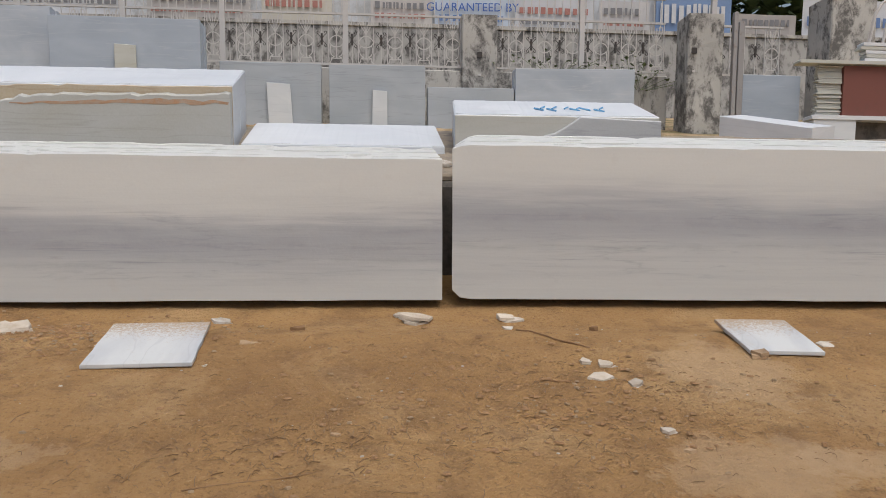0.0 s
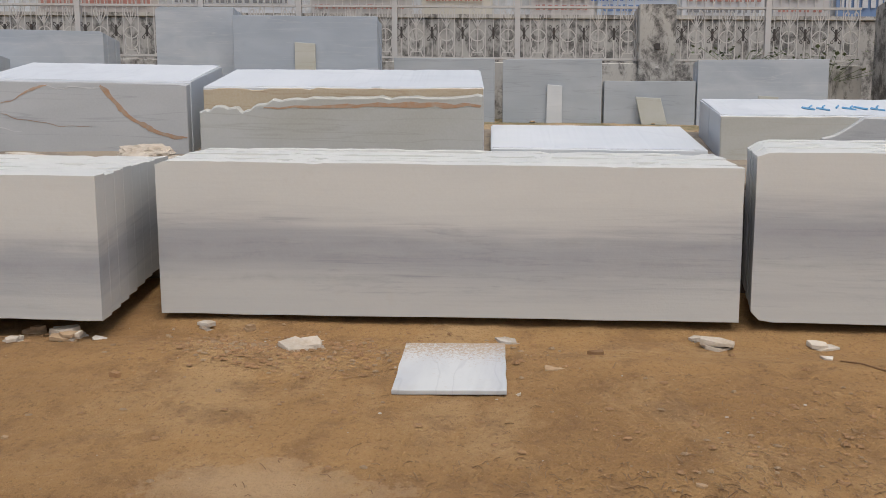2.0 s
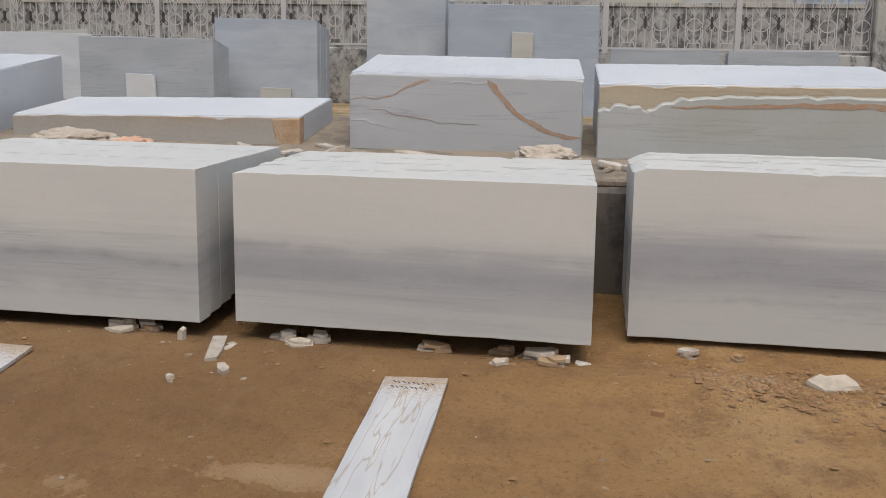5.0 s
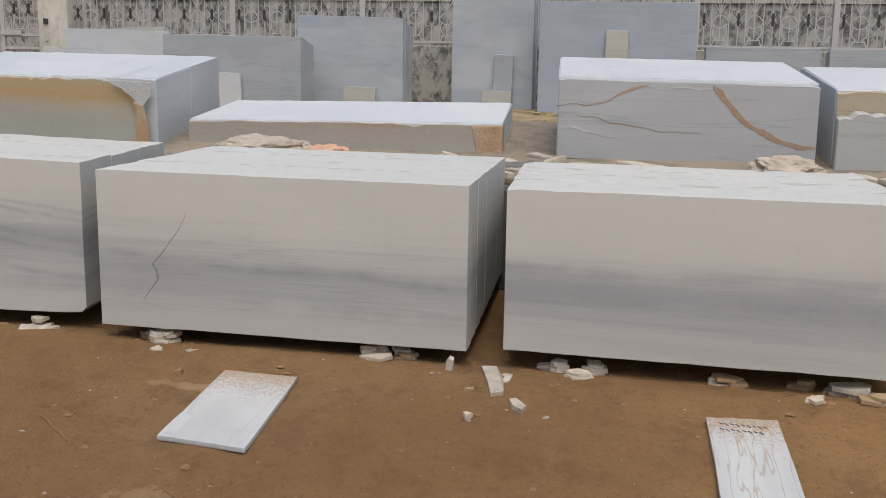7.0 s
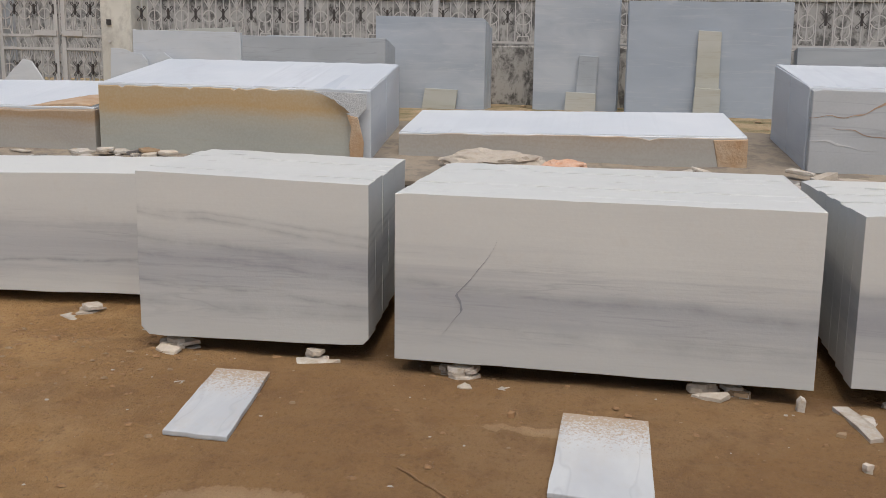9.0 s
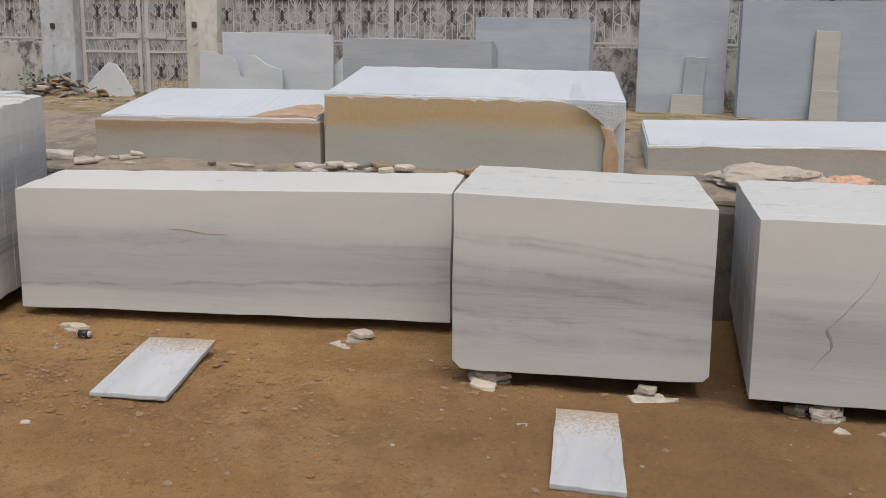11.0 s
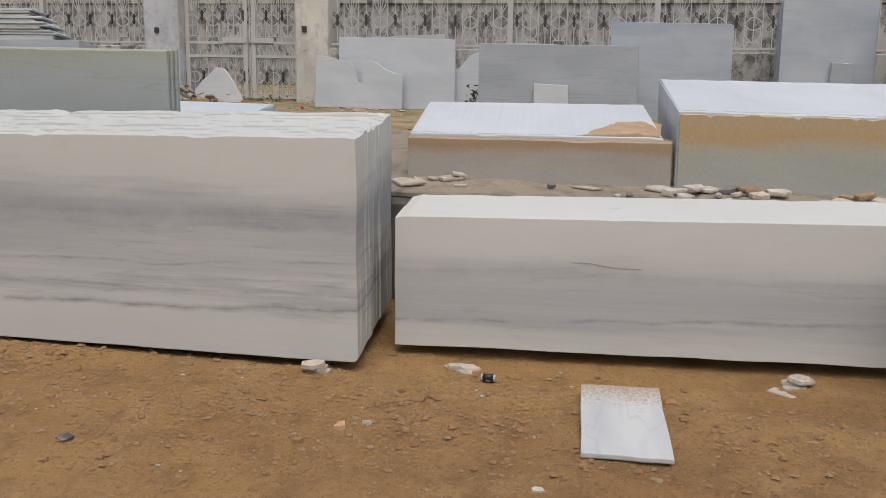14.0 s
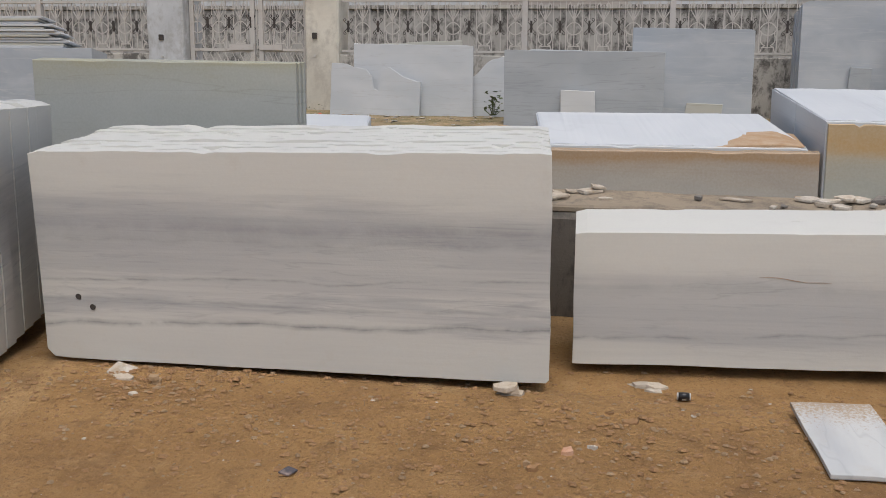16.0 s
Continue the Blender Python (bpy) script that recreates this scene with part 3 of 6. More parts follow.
# ochre-stained block with a chipped corner
o_block = ledge_block("blue-white marble block with an ochre-stained face and chipped edge", SIDE, -9.62, -7.63, 6.46, 7.68, 1.09, 1.075, (-0.14, 0.02), 0.03, seed=31, rag=0.010, slabs=2)
CHALK = rough_stone("broken_white_marble", (0.62, 0.62, 0.61), (0.48, 0.49, 0.49), 22, 0.8, 0.7)
ragged = [(-9.61 + 0.03 * k, 1.077 - 0.006 * k / 47 + 0.014 * noise.noise(Vector((k * 0.31, 4, 2))) - 0.016 * (noise.noise(Vector((k * 0.9, 8, 2))) > 0.35)) for k in range(54)]
slope = [(-8.0 + 0.019 * k, 1.064 - 0.135 * (k / 13) ** 1.6 + 0.016 * noise.noise(Vector((k * 0.8, 1, 5)))) for k in range(14)]
plate_on(o_block, OCHRE, [(-9.61, 0.60), (-7.76, 0.60), (-7.765, 0.72), (-7.75, 0.84), (-7.78, 0.93), *slope[::-1], *ragged[::-1]], 6.444, 6.459, 0.03, name="stained_face", label="ochre-stained weathered face")
plate_on(o_block, CHALK, [(-7.78, 0.925), (-7.70, 0.90), (-7.645, 0.96), (-7.64, 1.062), (-7.85, 1.07), (-8.01, 1.068), *slope], 6.452, 6.459, 0.03, name="chipped_edge", label="broken white corner")
plate_on(o_block, RUST, [(-7.755, 0.60), (-7.665, 0.60), (-7.66, 0.74), (-7.685, 0.84), (-7.70, 0.905), (-7.775, 0.92), (-7.745, 0.84), (-7.76, 0.72)], 6.449, 6.459, 0.03, name="rust_edge", label="rust-brown broken edge")
# low block with a rust corner
b = ledge_block("low pale marble block with a rust-stained end", SIDE, -7.49, -5.19, 6.71, 7.62, 0.765, 0.81, (-0.06, -0.01), 0.0, seed=32, rag=0.006, slabs=1, face=OCHRE_LOW)
plate_on(b, RUST, [(-5.36, 0.60), (-5.186, 0.60), (-5.186, 0.80), (-5.40, 0.79)], 6.688, 6.78, name="stained_corner", label="rust-brown stained corner")
# grey block with a diagonal rust vein
g_block = ledge_block("grey marble block crossed by a rust vein", SIDE, -4.83, -3.19, 6.78, 7.72, 1.13, 1.12, (-0.07, 0.02), 0.0, seed=33, slabs=2)
rng = random.Random(5)
plate_on(g_block, SG, outline(-4.82, -3.195, 0.60, 0.60, 1.13, 1.115, rng, 0.004, (0.02, 0.02)), 6.70, 6.775, name="front_slab", label="split front slab, grey with veins")


def vein_strip(parent, name, mat, pts, y0, skew, x0, label, wob=0.012):
    """A thin inlaid vein or crack across a face: points of (x, height, half width)."""
    bm = bmesh.new()
    strip = []
    for k in range(len(pts) * 4 - 3):
        u = k / 4
        a = min(int(u), len(pts) - 2)
        f = u - a
        x, h, w = (pts[a][i] * (1 - f) + pts[a + 1][i] * f for i in range(3))
        w *= 1 + 0.7 * noise.noise(Vector((x * 21, h * 30, 2)))
        h += wob * noise.noise(Vector((x * 9, 4, 2)))
        x += wob * 0.5 * noise.noise(Vector((3, h * 25, 2)))
        y = y0 + skew * (x - x0)
        strip.append([bm.verts.new((x + s * w * 0.6, yy, h + s * w + rise(y))) for yy, s in ((y - 0.002, 1), (y - 0.002, -1), (y + 0.01, -1), (y + 0.01, 1))])
    for p, q in zip(strip, strip[1:]):
        for k in range(4):
            bm.faces.new((p[k], p[(k + 1) % 4], q[(k + 1) % 4], q[k]))
    bm.faces.new(strip[0]), bm.faces.new(strip[-1][::-1])
    return part(name, bm, mat, parent, label)


VEINMAT = rough_stone("rust_vein", (0.36, 0.20, 0.10), (0.42, 0.30, 0.19), 14, 0.7, 0.2)
GREYVEIN = rough_stone("grey_vein", (0.19, 0.195, 0.215), (0.29, 0.295, 0.31), 14, 0.6, 0.1)
PALEVEIN = rough_stone("white_vein", (0.52, 0.52, 0.52), (0.62, 0.62, 0.61), 14, 0.6, 0.1)
ORANGE = rough_stone("orange_vein", (0.44, 0.235, 0.115), (0.40, 0.33, 0.26), 26, 0.7, 0.2)
for name, mat, pts, label in (
        ("rust_vein", ORANGE, [(-3.84, 1.10, 0.010), (-3.79, 1.05, 0.018), (-3.72, 0.965, 0.014), (-3.66, 0.90, 0.018), (-3.58, 0.845, 0.011), (-3.48, 0.785, 0.015), (-3.37, 0.748, 0.009), (-3.29, 0.735, 0.014), (-3.20, 0.728, 0.006)], "orange rust vein across the grey face"),
        ("thin_vein", ORANGE, [(-4.62, 0.955, 0.002), (-4.52, 0.985, 0.006), (-4.45, 1.02, 0.008), (-4.38, 1.055, 0.014), (-4.30, 1.085, 0.012), (-4.24, 1.095, 0.005)], "brown vein"),
        ("white_vein", PALEVEIN, [(-4.26, 1.10, 0.002), (-4.12, 1.075, 0.004), (-4.02, 1.09, 0.003), (-3.92, 1.075, 0.005), (-3.83, 1.09, 0.002)], "thin white vein"),
        ("white_vein", PALEVEIN, [(-4.82, 0.81, 0.003), (-4.70, 0.80, 0.006), (-4.58, 0.775, 0.003), (-4.45, 0.755, 0.001)], "thin white vein"),
        ("dark_vein", VEINMAT, [(-4.70, 0.885, 0.0006), (-4.56, 0.88, 0.002), (-4.46, 0.845, 0.0015), (-4.30, 0.825, 0.002), (-4.12, 0.80, 0.001), (-3.90, 0.795, 0.0006)], "thin brown hairline"),
        ("dark_vein", VEINMAT, [(-4.83, 0.95, 0.001), (-4.70, 0.96, 0.002), (-4.60, 0.955, 0.002)], "thin brown hairline")):
    vein_strip(g_block, name, mat, pts, 6.70, 0, 0, label, 0.02)
cracked, tall, low_front = FRONT["C"], FRONT["F"], FRONT["E"]
vein_strip(cracked, "crack", GREYVEIN, [(-6.50, 0.66, 0.001), (-6.54, 0.575, 0.004), (-6.62, 0.47, 0.006), (-6.69, 0.386, 0.007), (-6.67, 0.345, 0.005), (-6.665, 0.305, 0.009), (-6.70, 0.26, 0.005), (-6.75, 0.19, 0.001)], 4.85, 0.0208, -6.99, "forked dark crack", 0.01)
vein_strip(low_front, "crack", VEINMAT, [(-10.13, 0.475, 0.0006), (-10.0, 0.468, 0.0013), (-9.9, 0.452, 0.0009), (-9.775, 0.452, 0.0006)], 5.27, 0.0858, -11.07, "rusty hairline crack", 0.008)
# closed dark discs stand in for the shade inside two drilled holes
for x, h, par, y in ((-13.68, 0.355, tall, 4.81), (-13.60, 0.30, tall, 4.814)):
    bm = bmesh.new()
    r = [bm.verts.new((x + 0.016 * math.cos(a), y - 0.002, h + 0.016 * math.sin(a) + rise(y))) for a in [k * math.pi / 6 for k in range(12)]]
    q = [bm.verts.new((x + 0.011 * math.cos(a), y + 0.02, h + 0.011 * math.sin(a) + rise(y))) for a in [k * math.pi / 6 for k in range(12)]]
    for k in range(12):
        bm.faces.new((r[k], r[(k + 1) % 12], q[(k + 1) % 12], q[k]))
    bm.faces.new(r)
    part("drill_hole", bm, IRON, par, "dark disc painted as the shade in a drilled hole")
# grey-white block with a broken brown upper face
w_block = ledge_block("white marble block with a broken brown band under its top", SIDE, -3.09, -1.04, 6.76, 7.72, 1.09, 1.10, (-0.05, 0.02), 0.02, seed=34, slabs=2, face=BROWN)
rng = random.Random(6)
edge = [(-3.09, 0.93), (-2.95, 0.965), (-2.82, 0.945), (-2.74, 0.93), (-2.66, 0.985), (-2.45, 1.02), (-2.2, 1.03), (-1.95, 1.035), (-1.7, 1.05), (-1.45, 1.035), (-1.2, 1.055), (-1.045, 1.06)]
low = []
for (xa, ha), (xb, hb) in zip(edge, edge[1:]):
    for k in range(4):
        x = xa + (xb - xa) * k / 4
        low.append((x, ha + (hb - ha) * k / 4 + 0.045 * noise.noise(Vector((x * 21, 2, 3)))))
FRONT_GREY = sawn_marble("grey_olive_face", (0.43, 0.435, 0.42), (0.37, 0.365, 0.32), (0.28, 0.27, 0.23), 6.0, 0.05)
plate_on(w_block, FRONT_GREY, [(-3.09, 0.6), (-1.045, 0.6), (-1.045, 1.055), *low[::-1]], 6.655, 6.735, 0.02, name="front_slab", label="grey front slab with a ragged broken upper edge", c=0.008)
vein_strip(w_block, "rust_band", ORANGE, [(-2.62, 0.955, 0.004), (-2.40, 0.965, 0.008), (-2.1, 0.972, 0.012), (-1.8, 0.985, 0.016), (-1.5, 0.99, 0.020), (-1.25, 0.985, 0.016), (-1.06, 0.99, 0.012)], 6.655, 0.02, -3.09, "rust-stained band under the broken edge", 0.012)
# flat low block
ledge_block("low flat white marble block beside taller blocks", SIDE, -0.99, 0.565, 6.80, 7.72, 0.665, 0.67, (-0.01, 0.01), 0.0, base=0.55, seed=35)
# block with blue paint marks
FACE_P = sawn_marble("olive_grey_face", (0.40, 0.39, 0.34), (0.46, 0.45, 0.41), (0.38, 0.34, 0.26), 19.0, 0.05)
p_block = ledge_block("white marble block with blue paint marks on top", SIDE, 0.64, 2.26, 6.80, 7.75, 0.925, 0.935, (0.07, -0.02), 0.0, seed=36, slabs=2, face=FACE_P)
BLUE_PAINT = paint("blue_paint", (0.14, 0.36, 0.58))
for k in range(12):
    if k in (4, 9):
        continue
    x = 1.33 + k * 0.05
    y = 7.16 + 0.10 * noise.noise(Vector((k * 0.7, 0, 1)))
    bm = bmesh.new()
    s = 1 if k % 2 else -1
    tube(bm, [(x, y, 0.938 + rise(y)), (x + 0.03, y + 0.07 * s, 0.938 + rise(y + 0.07 * s)), (x + 0.055, y + 0.11 * s, 0.938 + rise(y + 0.11 * s))], 0.008)
    part("paint_stroke", bm, BLUE_PAINT, p_block, "blue brushed mark" if k == 0 else "")
# grey face with a ragged edge on the marked block
plate_on(p_block, SG, [(1.30, 0.60), (2.262, 0.60), (2.262, 0.91), (1.62, 0.93), (1.52, 0.86), (1.42, 0.80), (1.34, 0.78)], 6.745, 6.783, name="front_slab", label="grey front slab broken at one end")
# stained low block with a tapering front slab
h_block = ledge_block("white marble block with brown broken front edge", SIDE, -11.37, -9.70, 6.52, 7.55, 0.885, 0.905, (-0.16, 0.03), 0.0, seed=37, rag=0.006)
plate_on(h_block, OCHRE_LOW, outline(-11.365, -9.645, 0.60, 0.60, 0.87, 0.895, random.Random(8), 0.006), 6.44, 6.515, name="front_slab", label="ochre-stained front slab")
plate_on(h_block, RUST, [(-10.35, 0.89), (-9.80, 0.90), (-9.72, 0.915), (-9.86, 0.93), (-10.1, 0.915)], 6.53, 6.95, name="broken_top", label="rust-brown broken corner of the top")
plate_on(h_block, RUST, [(-9.70, 0.60), (-9.63, 0.60), (-9.635, 0.80), (-9.66, 0.86), (-9.70, 0.87)], 6.53, 6.70, name="broken_end", label="rust-brown broken end")
# green-tinted thin slabs standing behind the tall block
GREEN = sawn_marble("green_marble", (0.34, 0.36, 0.34), (0.38, 0.40, 0.385), (0.24, 0.25, 0.22), 4.4, 0.1, (0.34, 0.32, 0.20), 1.1, 1.7)
g2 = empty("slab_bundle", (-13.9, 6.15, 0.6 + rise(6.15)), "three thin green-grey marble slabs standing on the ledge", "marble slab", ROW2)
for k in range(3):
    plate_on(g2, GREEN, outline(-14.85 + 0.01 * k, -12.93 + 0.014 * k, 0.6, 0.6, 1.465, 1.455, random.Random(k), 0.002), 6.09 + 0.035 * k, 6.12 + 0.035 * k)
ledge_block("low pale marble block behind the tall sawn block", SB, -13.7, -12.62, 6.60, 7.60, 0.945, 0.94, (-0.27, -0.09), 0.0, seed=38)

# ---- sample slabs lying on the earth ----


def dusty_sample(name, seed, far, veins=0.0):
    """Pale grey polished marble with faint slanting bands; earth has blown in specks over its far edge."""
    m, nt, b = material(name, 0.5)
    c, _ = coords(nt, (1, 1, 1), (seed, seed, 0))
    turned, _ = coords(nt, (3.2, 0.9, 1), (seed, 0, 0))
    turned.node.inputs["Rotation"].default_value = (0, 0, 0.5 if seed % 2 else -0.35)
    col = mix(nt, ramp(nt, noise_tex(nt, turned, 1.3, 4, 0.55, 0.35), [(0.40, 0.0), (0.62, 1.0)]), (0.52, 0.53, 0.525), (0.425, 0.44, 0.455))
    if veins:
        turned, _ = coords(nt, (9.0, 0.9, 1), (seed, 0, 0))
        turned.node.inputs["Rotation"].default_value = (0, 0, 0.22)
    hair = ramp(nt, noise_tex(nt, turned, 1.1, 3, 0.5, 0.12), [(0.488, 0.0), (0.50, 0.30 + veins), (0.512, 0.0)])
    col = mix(nt, hair, col, (0.34, 0.27, 0.20) if veins else (0.30, 0.31, 0.33))
    col = mix(nt, ramp(nt, noise_tex(nt, c, 3.5, 6, 0.7), [(0.50, 0.0), (0.75, 0.30)]), col, (0.42, 0.36, 0.28))
    sep = nt.nodes.new("ShaderNodeSeparateXYZ")
    gp = nt.nodes.new("ShaderNodeNewGeometry")
    link(nt, gp.outputs["Position"], sep.inputs[0])
    e = math_node(nt, "DIVIDE", math_node(nt, "SUBTRACT", far, sep.outputs["Y"]), 0.34)
    e = math_node(nt, "ADD", e, math_node(nt, "MULTIPLY", math_node(nt, "SUBTRACT", noise_tex(nt, c, 75, 4, 0.7), 0.5), 2.4))
    col = mix(nt, ramp(nt, e, [(0.10, 0.85), (0.35, 0.40), (0.60, 0.0)]), col, (0.34, 0.24, 0.145))
    rim = ramp(nt, noise_tex(nt, c, 30, 5, 0.7), [(0.60, 0.0), (0.70, 0.45)])
    col = mix(nt, rim, col, (0.45, 0.42, 0.37))
    link(nt, col, b.inputs["Base Color"])
    bump(nt, b, noise_tex(nt, c, 60, 4, 0.7), 0.08, 0.003)
    return m


def sample(label, corners, seed, thick=0.022):
    """A thin polished slab lying on the earth; corners run round from the far left."""
    bm = bmesh.new()
    rng = random.Random(seed)
    ring = []
    for (xa, ya), (xb, yb) in zip(corners, corners[1:] + corners[:1]):
        for k in range(6):
            x, y = xa + (xb - xa) * k / 6, ya + (yb - ya) * k / 6
            j = 0.003 if k else 0.0
            ring.append((x + rng.uniform(-j, j), y + rng.uniform(-j, j)))
    cx, cy = sum(p[0] for p in ring) / len(ring), sum(p[1] for p in ring) / len(ring)
    lay = []
    for z, inset in ((0.0, 0.006), (0.005, 0.0), (thick - 0.003, 0.0), (thick, 0.006)):
        lay.append([bm.verts.new((x + (cx - x) * inset, y + (cy - y) * inset, z + rise(y) - 0.004)) for x, y in ring])
    n = len(ring)
    for a, b in zip(lay, lay[1:]):
        for k in range(n):
            bm.faces.new((a[k], a[(k + 1) % n], b[(k + 1) % n], b[k]))
    bm.faces.new(lay[0][::-1]), bm.faces.new(lay[-1])
    return single("sample_slab", bm, dusty_sample("sample_marble", seed, max((DATUM @ Vector((*q, rise(q[1])))).y for q in corners), 0.5 if seed == 2 else 0.0), label, "marble sample", "sample slabs on the earth")


sample("squarish white-grey marble sample lying flat on the earth", [(-1.40, 4.88), (-0.885, 4.91), (-0.88, 4.39), (-1.41, 4.36)], 1)
long_sample = sample("long white marble sample with brown streaks and marker writing", [(-3.98, 4.55), (-3.69, 4.58), (-3.66, 3.48), (-3.96, 3.46)], 2)
sample("white marble sample dusted with brown earth at one edge", [(-6.15, 4.55), (-5.79, 4.55), (-5.77, 3.95), (-6.16, 3.97)], 3)
sample("narrow grey-veined marble sample with dusty far edge", [(-7.82, 4.65), (-7.55, 4.66), (-7.49, 4.09), (-7.78, 4.09)], 4)
sample("pale marble sample lying in front of the low block", [(-10.02, 4.95), (-9.655, 4.99), (-9.58, 4.39), (-9.96, 4.36)], 5)
sample("white veined marble sample beside a broken chip", [(2.01, 4.97), (2.43, 4.96), (2.44, 4.51), (2.03, 4.53)], 6)
# marker writing on the long sample, too worn to read
bm = bmesh.new()
for r, y in enumerate((4.50, 4.455)):
    for k in range(9 - r):
        x = -3.93 + 0.022 * k
        tube(bm, [(x, y + 0.008, rise(y + 0.008) + 0.0205), (x + 0.013, y - 0.010 * (k % 2), rise(y - 0.010 * (k % 2)) + 0.0205)], 0.0022)
ink = part("marker_writing", bm, paint("black_marker", (0.03, 0.03, 0.035), 0.6, (0.1, 0.1, 0.1), 0.2), long_sample, "black marker writing")

# ---- back row: tall sawn slabs in front of the fence ----
BLUE = sawn_marble("blue_marble", (0.315, 0.362, 0.425), (0.38, 0.428, 0.49), (0.50, 0.52, 0.54), 1.0, 0.30)
BLUE2 = sawn_marble("blue_grey_marble", (0.335, 0.375, 0.428), (0.45, 0.485, 0.525), (0.55, 0.56, 0.56), 14.0, 0.42)
GREYM = sawn_marble("grey_marble", (0.335, 0.365, 0.395), (0.40, 0.43, 0.46), (0.22, 0.23, 0.26), 21.0, 0.16)
PALEM = sawn_marble("pale_blue_marble", (0.50, 0.535, 0.57), (0.58, 0.605, 0.635), (0.42, 0.42, 0.43), 25.0, 1.4)
STRIP = sawn_marble("yellowish_strip", (0.44, 0.44, 0.38), (0.50, 0.50, 0.46), (0.36, 0.31, 0.22), 17.0, 1.4)
ROW3 = "standing slabs by the fence"


def standing(label, mat, x0, x1, z0, z1, y, depth, n=2, seed=1, rag=0.004, cut=(0, 0), base=None):
    """Upright sawn slabs packed together; z0 and z1 are the top heights at both ends."""
    rng = random.Random(seed)
    base = rise(y) - 0.05 if base is None else base
    thing = empty("slab_bundle", ((x0 + x1) / 2, y + depth / 2, base), label, "marble slab", ROW3)
    d = depth / n
    for k in range(n):
        j = rng.uniform(-0.02, 0.02) if k else 0
        bm = bmesh.new()
        slice_mesh(bm, outline(x0 + j, x1 + j, base, base, z0, z1, rng, rag, cut), y + d * k, y + d * (k + 1) - 0.004, 0, (0, 0), 0.006, lift=False)
        part("slab", bm, mat, thing)
    return thing


standing("tall blue-grey marble slabs standing upright", BLUE2, -7.80, -6.22, 4.90, 4.90, 17.4, 0.75, 5, 41, cut=(0.1, 0))
standing("wide blue marble block of upright slabs", BLUE, -6.05, -3.27, 4.58, 4.57, 16.8, 0.55, 4, 42)
standing("blue-grey marble slabs with a split side", BLUE2, -10.77, -8.65, 4.31, 4.28, 16.9, 0.7, 4, 43, cut=(0, 0.06))
standing("long low grey marble slabs with dark veins", GREYM, -12.95, -10.23, 3.64, 3.62, 15.7, 0.7, 4, 44)
standing("grey marble slab standing against the fence base", GREYM, -3.05, -1.06, 3.96, 3.96, 17.5, 0.35, 2, 45)
standing("grey marble slab with dark streaks by the fence", GREYM, -0.90, 1.03, 3.95, 3.97, 17.5, 0.35, 2, 46)
standing("low grey marble slab standing by a pillar", GREYM, 1.08, 2.84, 3.55, 3.56, 17.5, 0.3, 2, 47)
standing("blue-grey marble slabs standing by a pillar", BLUE2, 2.87, 5.35, 3.97, 4.01, 17.5, 0.35, 2, 48)
standing("blue slab leaning in the gateway", BLUE, 8.0, 9.3, 4.15, 4.15, 18.3, 0.3, 1, 49)
standing("grey slab bundle at the far end of the fence", BLUE2, -22.5, -20.45, 3.47, 3.47, 15.0, 0.5, 3, 50)
standing("broken pale slabs behind grey slabs", PALEM, -13.95, -12.9, 3.72, 3.98, 17.6, 0.12, 1, 51, 0.03, (0.5, 0))
pale = empty("leaning_slab", (-15.0, 17.4, rise(17.4)), "pale blue-white slab leaning on the fence base", "marble slab", ROW3)
bm = bmesh.new()
slice_mesh(bm, outline(-16.25, -13.82, 2.62, 2.60, 4.12, 4.09, random.Random(3), 0.006), 17.45, 17.52, 0, (0, 0), 0.006, lift=False)
part("slab", bm, PALEM, pale)
bm = bmesh.new()
slice_mesh(bm, outline(-16.25, -14.1, 2.62, 2.6, 4.17, 4.26, random.Random(4), 0.01), 17.75, 17.8, 0, (0, 0), 0.006, lift=False)
part("slab", bm, STRIP, pale, "thin brown-edged slab behind")
broken = empty("broken_slab", (-15.8, 17.3, rise(17.3)), "broken white marble slab with a jagged top leaning on another", "marble slab", ROW3)
bm = bmesh.new()
jag = [(-16.72, 2.66), (-14.86, 2.55), (-14.84, 3.34), (-15.0, 3.38), (-15.15, 3.42), (-15.35, 3.55), (-15.45, 3.62), (-15.6, 3.60), (-15.66, 3.38), (-15.7, 3.15), (-15.8, 3.2), (-15.84, 3.45), (-15.95, 3.58), (-16.2, 3.62), (-16.35, 3.68), (-16.6, 3.70), (-16.66, 3.69)]
fine_jag = []
for (xa, ha), (xb, hb) in zip(jag, jag[1:] + jag[:1]):
    for k in range(4):
        u = k / 4
        fine_jag.append((xa + (xb - xa) * u + (0.02 * noise.noise(Vector((xa * 5 + u * 7, 1, 1))) if k else 0), ha + (hb - ha) * u + (0.02 * noise.noise(Vector((xa * 5 + u * 9, 4, 1))) if k else 0)))
slice_mesh(bm, fine_jag, 17.28, 17.33, 0, (0, 0), 0.006, lift=False)
part("slab", bm, PALEM, broken)


def prop_strip(label, x0, x1, z0, z1, y, mat=None, lean=0.0):
    """A narrow offcut that props a slab."""
    bm = bmesh.new()
    slice_mesh(bm, [(x0, z0), (x1, z0), (x1 + lean, z1 - 0.02), (x0 + lean + 0.02, z1)], y, y + 0.05, 0, (0, 0), 0.006, lift=False)
    return single("offcut", bm, mat or STRIP, label, "marble offcut", "offcuts propped against slabs")


